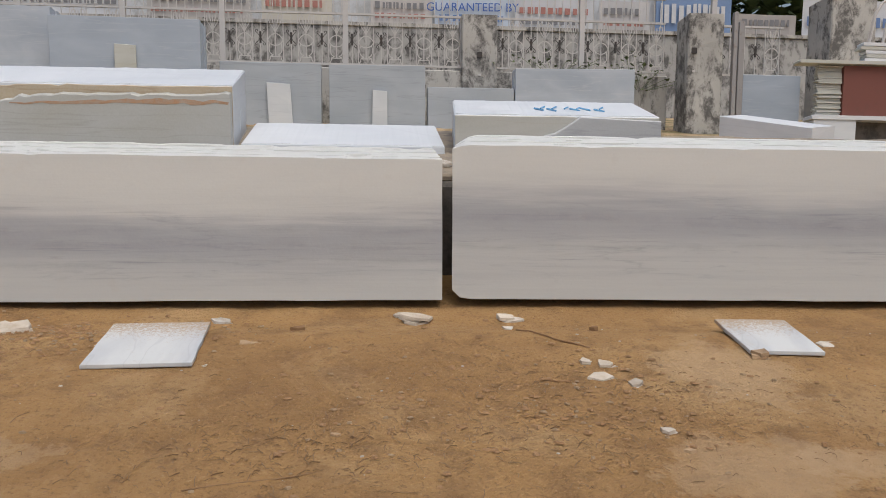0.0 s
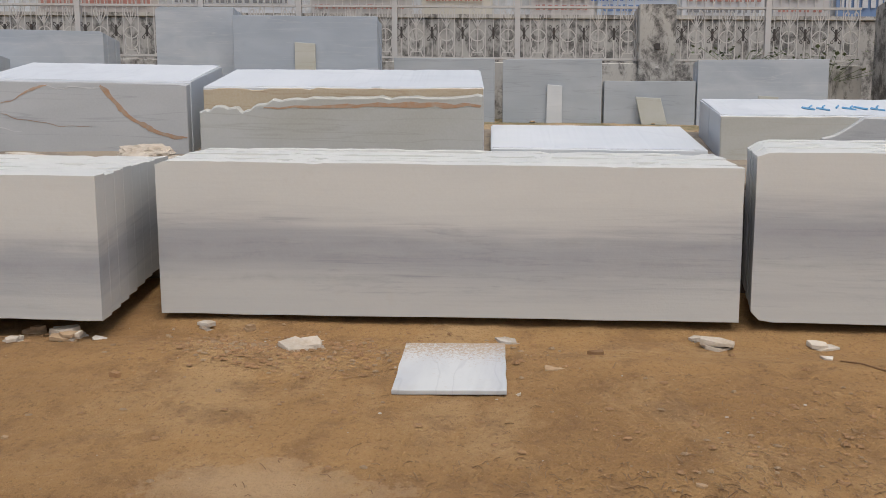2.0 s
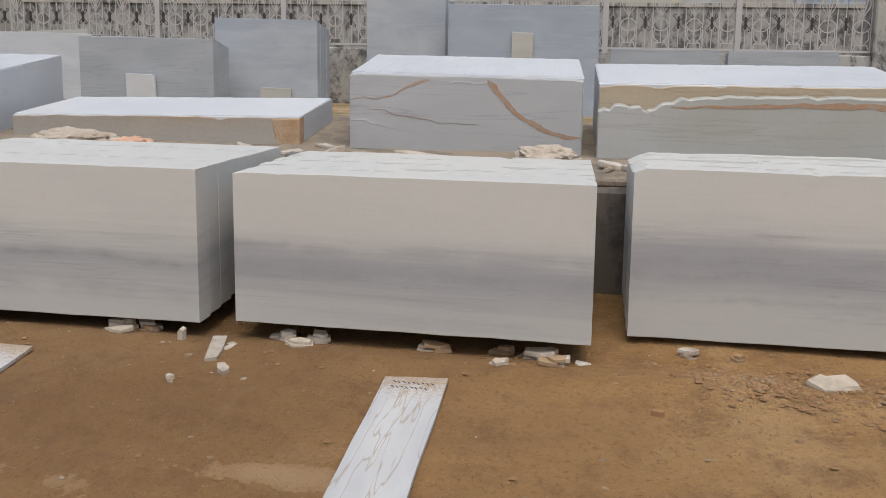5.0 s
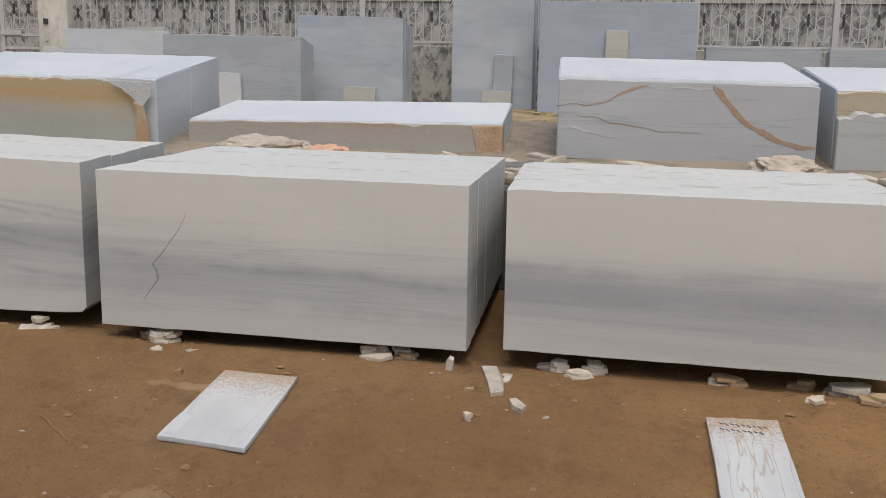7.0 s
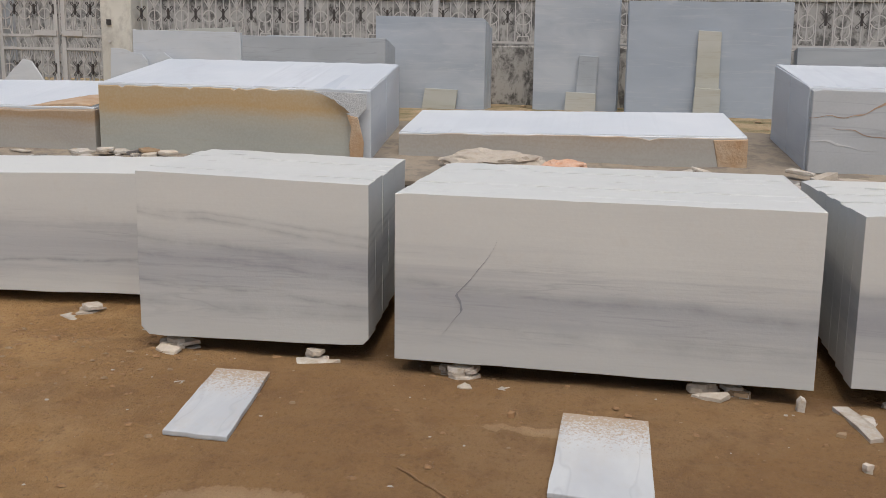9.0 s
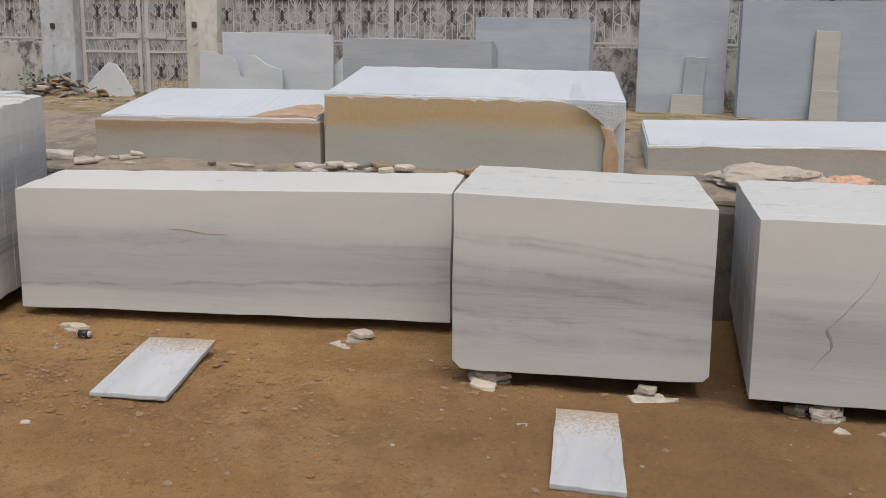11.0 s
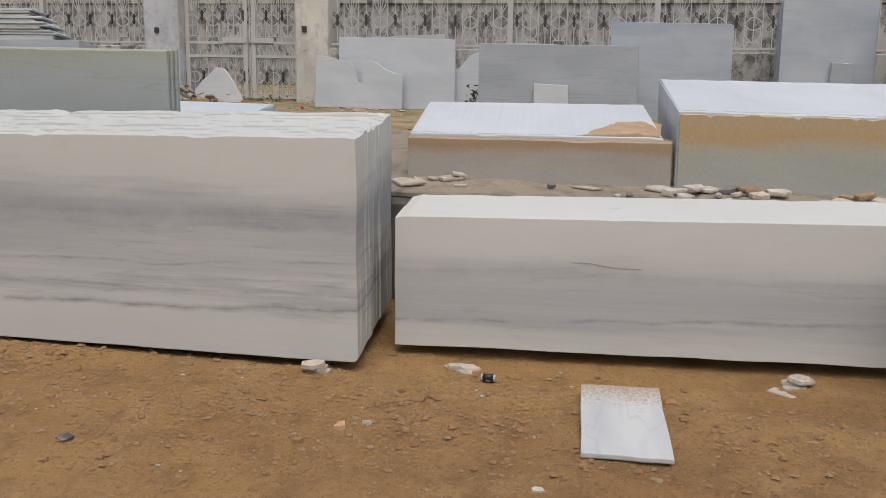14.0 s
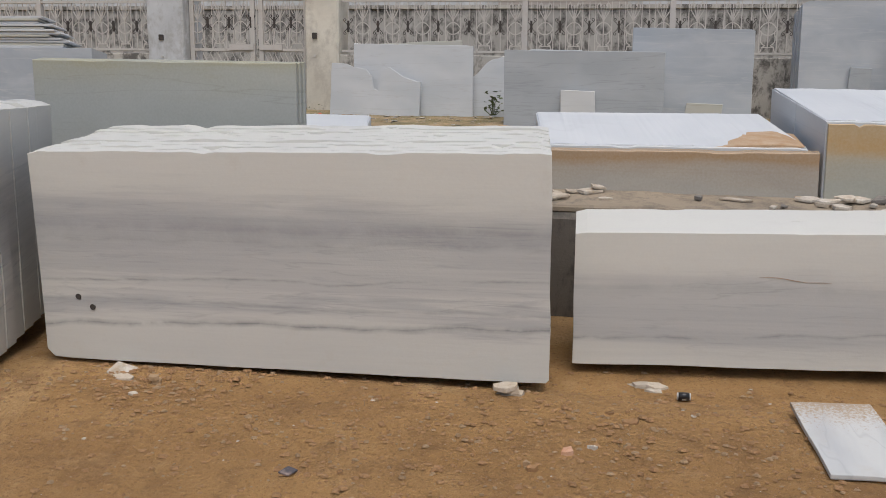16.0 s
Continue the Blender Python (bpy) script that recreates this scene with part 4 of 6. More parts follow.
prop_strip("narrow yellowish marble offcut propped on a blue slab", -4.86, -4.45, 2.52, 4.06, 16.72)
prop_strip("short yellowish marble offcut at the foot of a slab", -4.88, -4.42, 2.50, 3.05, 16.66)
prop_strip("grey offcut propped on a tall slab", -7.0, -6.62, 2.62, 3.72, 17.32, GREYM, 0.04)
prop_strip("short pale offcut at the foot of a tall slab", -7.18, -6.6, 2.6, 3.02, 17.25)
prop_strip("white offcut propped on a grey slab", -2.10, -1.62, 2.65, 3.55, 17.42, SB, -0.05)
prop_strip("white veined offcut propped on a grey slab", -0.05, 0.26, 2.65, 3.45, 17.42, SB)
prop_strip("tan offcut leaning on a low slab", 1.85, 2.35, 2.45, 3.22, 17.36, STRIP, -0.2)
prop_strip("small tan offcut in front of a slab", 4.0, 4.4, 2.65, 3.28, 17.42, STRIP)
prop_strip("pale offcut propped on slabs", -9.85, -9.2, 2.5, 2.95, 16.8, STRIP, 0.05)
prop_strip("white offcut against the long grey slabs", -11.95, -11.35, 2.28, 2.95, 15.62, SB, -0.03)
prop_strip("grey offcut by the end slabs", -21.6, -21.0, 2.15, 2.85, 14.9, STRIP, 0.1)

# thin pieces left lying along the tops of the standing slabs
for x0, x1, y0, y1, z, mat, label in ((-12.6, -11.6, 15.85, 16.0, 3.645, GREYM, "thin grey offcut lying along the slab tops"), (-12.85, -12.2, 16.1, 16.3, 3.645, STRIP, "tan offcut lying on the slab tops"),
                                      (-10.55, -9.9, 17.1, 17.3, 4.31, STRIP, "brownish offcut lying on upright slabs")):
    bm = bmesh.new()
    slice_mesh(bm, [(x0, z), (x1, z), (x1 + 0.06, z + 0.02), (x1 - 0.05, z + 0.05), (x0 + 0.1, z + 0.04)], y0, y1, 0.12, (0, 0), 0.006, lift=False)
    single("offcut", bm, mat, label, "marble offcut", "offcuts propped against slabs")

# ---- boundary fence: plinth wall, pillars, wrought railing ----
FY = 18.55


def wall_run(name, x0, x1, y0, y1, z1, mat, label):
    bm = bmesh.new()
    n = max(6, int((x1 - x0) / 0.4))
    o = [(x0 + (x1 - x0) * k / n, z1 + 0.012 * noise.noise(Vector((k * 0.9, x0, 0)))) for k in range(n + 1)]
    slice_mesh(bm, [(x0, rise(y0) - 0.3), (x1, rise(y0) - 0.3), *o[::-1]], y0, y1, 0, (0, 0), 0.02, lift=False)
    return single(name, bm, mat, label, "wall", kind="structure")


wall_run("wall_plinth_west", -30, -21.3, FY, FY + 0.25, 4.13, PLASTER, "stained plaster plinth wall under the railing")
wall_run("wall_plinth_middle", -16.95, 1.9, FY, FY + 0.25, 4.13, PLASTER, "stained plaster plinth wall under the railing")
wall_run("wall_plinth_east", 2.6, 6.4, FY, FY + 0.25, 4.13, PLASTER, "stained plaster plinth wall under the railing")


def pillar(x0, x1, y0, z1, mat, label, hole=None, cap=True):
    thing = empty("gate_pillar", ((x0 + x1) / 2, y0 + 0.35, rise(y0)), label, "pillar", "fence pillars")
    bm = bmesh.new()
    d = x1 - x0
    zs = [rise(y0) - 0.3 + (z1 - rise(y0) + 0.3) * k / 16 for k in range(17)]
    rings = []
    for z in zs:
        j = 0.012
        c = 0.03
        pts = [(x0 + c, y0), (x1 - c, y0), (x1, y0 + c), (x1, y0 + d - c), (x1 - c, y0 + d), (x0 + c, y0 + d), (x0, y0 + d - c), (x0, y0 + c)]
        rings.append([bm.verts.new((x + j * noise.noise(Vector((x * 3, z * 3, y))), y + j * noise.noise(Vector((x * 3, z * 3, y + 9))), z)) for x, y in pts])
    for a, b in zip(rings, rings[1:]):
        for k in range(8):
            bm.faces.new((a[k], a[(k + 1) % 8], b[(k + 1) % 8], b[k]))
    bm.faces.new(rings[0][::-1]), bm.faces.new(rings[-1])
    part("shaft", bm, mat, thing)
    if hole:
        # dark box on the face stands in for the shade inside the recess
        bm = bmesh.new()
        box(bm, hole[0] - 0.055, hole[0] + 0.055, y0 - 0.03, y0 + 0.02, hole[1] - 0.06, hole[1] + 0.06, 0.01)
        part("socket_box", bm, IRON, thing, "dark box painted as the shade in a square recess")
        bm = bmesh.new()
        box(bm, hole[0] - 0.03, hole[0] + 0.03, y0 - 0.02, y0 + 0.02, hole[1] - 0.45, hole[1] - 0.40, 0.01)
        part("socket_box", bm, POSTPAINT, thing, "small plugged socket")
    return thing


pillar(1.87, 2.63, 18.46, 5.30, PLASTER, "grey stained concrete fence pillar with a square recess", (2.25, 4.45))
pillar(-17.68, -16.92, 18.46, 6.4, CREAM_PL, "cream plastered gate pillar with a dark socket", (-17.45, 4.50))
pillar(-21.40, -20.52, 18.46, 6.4, WHITEWASH, "whitewashed gate pillar with a dark socket", (-21.05, 4.45))
pillar(6.5, 7.25, 17.6, 5.22, PLASTER, "broad stained gate pillar with peeling plaster", (6.62, 4.45))
pillar(9.6, 10.6, 17.7, 5.75, PLASTER, "broad weathered gate pillar with streaked plaster")


def bez(p, q, r, s, n=8):
    out = []
    for k in range(n + 1):
        u = k / n
        v = 1 - u
        out.append(tuple(v ** 3 * a + 3 * v * v * u * b + 3 * v * u * u * c + u ** 3 * d for a, b, c, d in zip(p, q, r, s)))
    return out


def motif_mesh(name="motif"):
    """One railing figure 0.32 wide and 1.05 high: tulip, eye, vase and foot between two bars."""
    bm = bmesh.new()
    w, r = 0.165, 0.013
    for s in (-1, 1):
        tube(bm, [(s * w, 0, 0), (s * w, 0, 1.06)], r)
        tube(bm, bez((0, 0, 0.62), (s * 0.02, 0, 0.72), (s * 0.14, 0, 0.80), (s * 0.13, 0, 0.92)), r)
        tube(bm, bez((s * 0.13, 0, 0.92), (s * 0.125, 0, 1.0), (s * 0.05, 0, 1.0), (s * 0.05, 0, 0.93), 6), r)
        tube(bm, bez((0, 0, 0.60), (s * 0.01, 0, 0.75), (s * 0.06, 0, 0.85), (s * 0.09, 0, 1.05)), r)
        tube(bm, bez((s * w, 0, 0.47), (s * 0.10, 0, 0.58), (s * 0.05, 0, 0.60), (0, 0, 0.60)), r)
        tube(bm, bez((s * w, 0, 0.47), (s * 0.10, 0, 0.37), (s * 0.05, 0, 0.36), (0, 0, 0.36)), r)
        tube(bm, bez((s * 0.12, 0, 0.40), (s * 0.14, 0, 0.30), (s * 0.16, 0, 0.20), (s * 0.05, 0, 0.16)), r)
        tube(bm, [(s * 0.05, 0, 0.16), (s * 0.11, 0, 0.13), (s * 0.12, 0, 0.07), (s * 0.165, 0, 0.0)], r)
    tube(bm, [(-0.12, 0, 0.125), (0.12, 0, 0.125)], r)
    tube(bm, [(0, 0, 0.13), (0, 0, 0.95)], r)
    me = bpy.data.meshes.new(name)
    bm.to_mesh(me)
    bm.free()
    me.materials.append(RAIL)
    return me


def scroll_mesh():
    """Dark S-scrolls on a plain bar."""
    bm = bmesh.new()
    for s in (-1, 1):
        for v in (-1, 1):
            tube(bm, bez((s * 0.012, 0, 0), (s * 0.03, 0, v * 0.10), (s * 0.12, 0, v * 0.10), (s * 0.10, 0, v * 0.15), 7), 0.009)
            tube(bm, bez((s * 0.10, 0, v * 0.15), (s * 0.06, 0, v * 0.19), (s * 0.03, 0, v * 0.13), (s * 0.07, 0, v * 0.12), 5), 0.009)
    box(bm, -0.02, 0.02, -0.018, 0.018, -0.12, 0.12, 0.005)
    me = bpy.data.meshes.new("scroll")
    bm.to_mesh(me)
    bm.free()
    me.materials.append(IRON)
    return me


def bar_mesh():
    bm = bmesh.new()
    tube(bm, [(0, 0, 0), (0, 0, 1.06)], 0.012)
    me = bpy.data.meshes.new("bar")
    bm.to_mesh(me)
    bm.free()
    me.materials.append(RAIL)
    return me


def picket_mesh():
    bm = bmesh.new()
    tube(bm, [(0, 0, 0), (0, 0, 0.5)], 0.012)
    me = bpy.data.meshes.new("picket")
    bm.to_mesh(me)
    bm.free()
    me.materials.append(RAIL)
    return me


MOTIF, SCROLL, BAR, PICKET = motif_mesh(), scroll_mesh(), bar_mesh(), picket_mesh()


def put(name, me, parent, x, y, z):
    ob = new(name, me)
    ob.parent = parent
    ob.location = DATUM @ Vector((x, y, z)) - Vector(parent.location)
    return ob


def fence_panel(x0, x1, count, zb=4.22, posts=(True, True), top=True, y=FY + 0.1):
    thing = empty("fence_panel", ((x0 + x1) / 2, y, zb), "pale painted wrought-iron railing with tulip and vase figures", "railing", "railing panels")
    for z in (zb, zb + 1.06):
        bm = bmesh.new()
        box(bm, x0, x1, y - 0.02, y + 0.02, z - 0.022, z + 0.022, 0.006)
        part("rail", bm, RAIL, thing)
    for k, x in enumerate((x0, x1)):
        if posts[k]:
            bm = bmesh.new()
            box(bm, x - 0.055, x + 0.055, y - 0.05, y + 0.06, zb - 0.12, zb + 1.7, 0.012)
            part("post", bm, POSTPAINT, thing)
    step = (x1 - x0) / count
    for k in range(count):
        x = x0 + step * (k + 0.5)
        put("motif", MOTIF, thing, x + step * 0.20, y, zb)
        put("bar", BAR, thing, x - step * 0.28, y, zb)
        put("scroll", SCROLL, thing, x - step * 0.28, y - 0.015, zb + 0.52)
    if top:
        m = int((x1 - x0) / 0.16)
        for k in range(m):
            put("picket", PICKET, thing, x0 + (k + 0.5) * (x1 - x0) / m, y, zb + 1.09)
        bm = bmesh.new()
        box(bm, x0, x1, y - 0.02, y + 0.02, zb + 1.56, zb + 1.60, 0.006)
        part("rail", bm, RAIL, thing)
    return thing


def railing_run(edges, counts, ends):
    for k, (a, b, c) in enumerate(zip(edges, edges[1:], counts)):
        fence_panel(a, b, c, posts=(k > 0 or ends[0], k == len(counts) - 1 and ends[1]))


railing_run((-30, -27.1, -24.2, -21.3), (5, 5, 5), (True, False))
railing_run((-16.9, -12.95, -10.0, -7.3, -5.2, -3.17, -0.60, 1.87), (6, 5, 4, 3, 3, 4, 4), (False, False))
railing_run((2.63, 4.5, 6.35), (3, 3), (False, False))


# yard gate: two leaves between the pale pillars, with figures above and waves below
def gate_leaf(x0, x1, label):
    thing = empty("gate_leaf", ((x0 + x1) / 2, 18.75, 3.0), label, "gate", "gate leaves")
    y = 18.75
    for x in (x0 + 0.05, x1 - 0.05):
        bm = bmesh.new()
        box(bm, x - 0.05, x + 0.05, y - 0.03, y + 0.03, 3.0, 5.7, 0.01)
        part("stile", bm, RAIL, thing)
    for z in (3.05, 3.95, 4.25, 5.35):
        bm = bmesh.new()
        box(bm, x0 + 0.1, x1 - 0.1, y - 0.025, y + 0.025, z - 0.03, z + 0.03, 0.008)
        part("rail", bm, RAIL, thing)
    n = 3
    for k in range(n):
        x = x0 + (x1 - x0) * (k + 0.5) / n
        put("motif", MOTIF, thing, x - 0.08, y, 4.27)
        put("motif", MOTIF, thing, x - 0.08, y + 0.03, 3.0)
        put("scroll", SCROLL, thing, x + 0.17, y - 0.015, 4.85)
        put("scroll", SCROLL, thing, x + 0.17, y - 0.015, 3.5)
    for k in range(8):
        x = x0 + 0.15 + (x1 - x0 - 0.3) * k / 7
        bm = bmesh.new()
        tube(bm, bez((x, y, 3.97), (x + 0.12, y, 4.05), (x - 0.12, y, 4.15), (x, y, 4.23), 6), 0.012)
        part("wave", bm, RAIL, thing)
    bm = bmesh.new()
    box(bm, (x1 - 0.6 if x0 < -19.2 else x0 + 0.02), (x1 - 0.02 if x0 < -19.2 else x0 + 0.55), y - 0.06, y - 0.02, 4.24, 4.36, 0.01)
    part("latch_plate", bm, POSTPAINT, thing, "flat pale latch plate")
    return thing


gate_leaf(-20.5, -18.95, "closed pale iron gate leaf with tulip figures")
gate_leaf(-18.85, -17.7, "closed pale iron gate leaf beside the cream pillar")

# ---- across the lane: an old wall and banners ----
wall_run("wall_lane", -60, 30, 25.0, 25.3, 6.75, WALL_OLD, "old stained plaster wall across the lane")
bm = bmesh.new()
box(bm, -60, 30, 24.94, 25.36, 6.76, 6.86, 0.02)
single("wall_coping", bm, PLASTER, "pale coping on the old wall", "coping", kind="structure")

# added wall: its pale colour fills in for the bright background and sky
wall_run("wall_lane_upper", -60, 9.6, 25.45, 25.7, 8.1, WHITEWASH, "added pale wall standing in for the bright background behind the banners")

# ---- loose chips, props and litter ----
def chip(x, y, w, d, h, tone):
    """A flat chip of stone on the earth; a thick one is a little stack of thin pieces."""
    n = 1 if tone in "bo" else max(1, round(h / 0.019))
    rng = random.Random(int(x * 517) + int(y * 211))
    for k in range(n):
        u = rng.uniform(0.72, 1.08) if k else 1.0
        thin_chip(x + (rng.uniform(-0.2, 0.2) * w if k else 0), y + (rng.uniform(-0.15, 0.15) * d if k else 0), w * u, max(d, 0.55 * w) * u, h / n, tone if k % 2 == 0 or tone != "w" else "c", h * k / n)


def thin_chip(x, y, w, d, h, tone, up):
    """An irregular flat chip with broken edges."""
    rng = random.Random(int(x * 1000) * 31 + int(y * 1000) + int(up * 999))
    n = rng.choice((4, 5, 5, 6))
    bm = bmesh.new()
    z = min(soil(x + i * w * 0.4, y + k * d * 0.4) for i in (-1, 0, 1) for k in (-1, 0, 1)) - 0.004 + up
    a0 = rng.uniform(0, 6)
    ang = [a0 + 2 * math.pi * (k + rng.uniform(-0.28, 0.28)) / n for k in range(n)]
    rad = [rng.uniform(0.70, 1.22) for _ in range(n)]
    lay = []
    tx, ty = rng.uniform(-0.14, 0.14), rng.uniform(-0.14, 0.14)
    for hh, s in ((0, 0.98), (h * 0.15, 1.01), (h * 0.95, 0.985), (h, 0.965)):
        ring = []
        for a, r in zip(ang, rad):
            px, py = math.cos(a) * r * s * w / 2, math.sin(a) * r * s * d / 2
            ring.append(bm.verts.new((x + px, y + py, z + 0.012 * (hh == h) * rng.uniform(-0.4, 0.4) + hh + (px * tx + py * (ty + 0.3) if hh else py * 0.3))))
        lay.append(ring)
    for p, q in zip(lay, lay[1:]):
        for k in range(n):
            bm.faces.new((p[k], p[(k + 1) % n], q[(k + 1) % n], q[k]))
    bm.faces.new(lay[0][::-1]), bm.faces.new(lay[-1])
    words = {"w": "white marble chip lying on the brown earth", "c": "cream broken stone chip under the marble blocks", "t": "tan flat stone on the brown earth",
             "b": "clod of brown earth", "o": "orange and white broken chip on the earth", "g": "dark grey stone chip"}[tone]
    return single("stone_chip" if tone != "b" else "earth_clod", bm, CHIP[tone], words, "stone chip" if tone != "b" else "clod", "loose chips on the earth")


chip(-0.85, 5.18, 0.18, 0.03, 0.02, "w")
chip(0.17, 5.28, 0.10, 0.03, 0.03, "w")
chip(0.25, 5.18, 0.24, 0.13, 0.06, "c")
chip(0.83, 5.21, 0.16, 0.04, 0.04, "w")
chip(0.79, 5.02, 0.10, 0.04, 0.02, "w")
chip(1.09, 4.43, 0.09, 0.08, 0.03, "w")
chip(1.22, 4.4, 0.09, 0.08, 0.03, "w")
chip(1.14, 4.26, 0.15, 0.11, 0.03, "w")
chip(1.3, 4.19, 0.09, 0.09, 0.03, "w")
chip(1.29, 3.73, 0.10, 0.08, 0.03, "w")
chip(2.07, 4.49, 0.13, 0.10, 0.05, "t")
chip(2.57, 4.69, 0.19, 0.07, 0.025, "w")
chip(-1.95, 4.89, 0.17, 0.11, 0.04, "c")
chip(1.29, 4.96, 0.05, 0.03, 0.03, "b")
chip(-0.82, 4.43, 0.03, 0.04, 0.01, "w")
chip(1.34, 3.56, 0.05, 0.03, 0.02, "t")
chip(-0.15, 3.73, 0.05, 0.03, 0.02, "t")
chip(-0.65, 4.69, 0.10, 0.07, 0.015, "t")
chip(-0.4, 4.96, 0.10, 0.05, 0.03, "b")
chip(-1.13, 5.01, 0.13, 0.04, 0.03, "t")
chip(-4.69, 5.03, 0.10, 0.05, 0.03, "w")
chip(-4.52, 4.91, 0.17, 0.06, 0.03, "c")
chip(-4.47, 5.0, 0.10, 0.03, 0.04, "w")
chip(-3.83, 5.03, 0.14, 0.08, 0.05, "t")
chip(-3.48, 5.08, 0.08, 0.03, 0.04, "t")
chip(-3.31, 5.05, 0.18, 0.11, 0.05, "w")
chip(-3.22, 4.9, 0.11, 0.10, 0.05, "c")
chip(-3.47, 4.86, 0.07, 0.05, 0.03, "w")
chip(-3.09, 4.99, 0.10, 0.03, 0.015, "w")
chip(-2.56, 5.21, 0.12, 0.03, 0.05, "w")
chip(-2.32, 5.21, 0.09, 0.03, 0.04, "t")
chip(-1.98, 4.88, 0.21, 0.13, 0.035, "w")
chip(-0.89, 5.18, 0.21, 0.03, 0.02, "w")
chip(-0.82, 4.43, 0.06, 0.05, 0.01, "w")
chip(-2.76, 4.46, 0.05, 0.03, 0.03, "b")
chip(-2.97, 3.89, 0.03, 0.03, 0.02, "t")
chip(-4.87, 4.78, 0.11, 0.14, 0.02, "w")
chip(-7.42, 4.91, 0.22, 0.15, 0.02, "w")
chip(-6.67, 4.87, 0.14, 0.06, 0.06, "w")
chip(-6.79, 4.94, 0.08, 0.03, 0.04, "t")
chip(-6.43, 4.76, 0.08, 0.03, 0.012, "w")
chip(-5.55, 4.93, 0.12, 0.03, 0.06, "c")
chip(-5.52, 4.85, 0.14, 0.04, 0.03, "w")
chip(-5.39, 4.94, 0.11, 0.03, 0.04, "t")
chip(-4.77, 4.54, 0.09, 0.07, 0.012, "w")
chip(-4.96, 4.38, 0.04, 0.03, 0.04, "c")
chip(-5.0, 4.64, 0.05, 0.03, 0.02, "t")
chip(-4.63, 5.0, 0.09, 0.06, 0.06, "w")
chip(-4.45, 5.02, 0.12, 0.03, 0.06, "w")
chip(-4.54, 4.89, 0.12, 0.07, 0.03, "c")
chip(-3.88, 5.02, 0.16, 0.11, 0.04, "c")
chip(-3.5, 5.08, 0.11, 0.03, 0.05, "t")
chip(-3.29, 5.03, 0.19, 0.08, 0.06, "c")
chip(-3.24, 4.89, 0.15, 0.07, 0.05, "t")
chip(-3.5, 4.84, 0.08, 0.07, 0.03, "w")
chip(-4.64, 4.47, 0.04, 0.03, 0.01, "w")
chip(-8.99, 5.36, 0.24, 0.11, 0.03, "w")
chip(-8.21, 4.92, 0.14, 0.05, 0.06, "w")
chip(-7.42, 4.94, 0.12, 0.08, 0.06, "c")
chip(-7.39, 4.87, 0.24, 0.10, 0.02, "w")
chip(-7.95, 4.52, 0.05, 0.03, 0.01, "w")
chip(-6.64, 4.9, 0.11, 0.08, 0.07, "w")
chip(-6.62, 4.75, 0.10, 0.03, 0.02, "c")
chip(-6.45, 4.78, 0.10, 0.04, 0.01, "w")
chip(-6.76, 4.93, 0.08, 0.03, 0.05, "w")
chip(-5.53, 4.95, 0.14, 0.03, 0.06, "c")
chip(-5.54, 4.86, 0.11, 0.05, 0.02, "w")
chip(-5.39, 4.96, 0.13, 0.03, 0.06, "w")
chip(-6.37, 4.52, 0.04, 0.03, 0.03, "b")
chip(-11.35, 4.88, 0.14, 0.06, 0.05, "c")
chip(-10.63, 5.19, 0.16, 0.07, 0.03, "w")
chip(-8.99, 5.37, 0.15, 0.08, 0.06, "w")
chip(-9.01, 5.28, 0.25, 0.06, 0.02, "w")
chip(-8.17, 4.96, 0.18, 0.03, 0.05, "w")
chip(-8.19, 4.84, 0.16, 0.06, 0.03, "c")
chip(-11.03, 4.37, 0.08, 0.04, 0.03, "o")
chip(-10.92, 4.43, 0.05, 0.03, 0.02, "w")
chip(-10.1, 4.11, 0.06, 0.04, 0.015, "w")
chip(-11.19, 4.24, 0.04, 0.03, 0.03, "t")
chip(-11.09, 3.72, 0.09, 0.03, 0.05, "t")
chip(-7.95, 4.53, 0.09, 0.04, 0.008, "w")
chip(-8.85, 4.85, 0.05, 0.03, 0.025, "b")
chip(-10.76, 4.67, 0.08, 0.03, 0.02, "b")
chip(-9.59, 5.04, 0.08, 0.05, 0.02, "b")
chip(-13.41, 4.75, 0.25, 0.05, 0.025, "w")
chip(-13.35, 4.68, 0.16, 0.03, 0.025, "c")
chip(-13.15, 4.66, 0.06, 0.05, 0.05, "t")
chip(-11.35, 4.86, 0.14, 0.06, 0.06, "c")
chip(-10.71, 5.2, 0.12, 0.03, 0.03, "w")
chip(-10.64, 5.14, 0.10, 0.06, 0.02, "w")
chip(-10.92, 4.43, 0.04, 0.04, 0.02, "w")
chip(-13.2, 4.52, 0.05, 0.03, 0.02, "w")
chip(-12.0, 4.67, 0.03, 0.03, 0.01, "w")
chip(-10.86, 4.73, 0.04, 0.03, 0.02, "b")
chip(-10.47, 4.79, 0.03, 0.03, 0.01, "w")
chip(-11.17, 4.22, 0.06, 0.03, 0.03, "b")


# the upright sliver and long splinter by the cracked block
bm = bmesh.new()
slice_mesh(bm, [(-5.155, -0.10), (-5.125, -0.10), (-5.115, 0.04), (-5.135, 0.05), (-5.15, 0.03)], 4.80, 4.84, 0, (0, 0), 0.004)
single("stone_chip", bm, CHIP["w"], "white marble sliver wedged upright under a block corner", "stone chip", "loose chips on the earth")


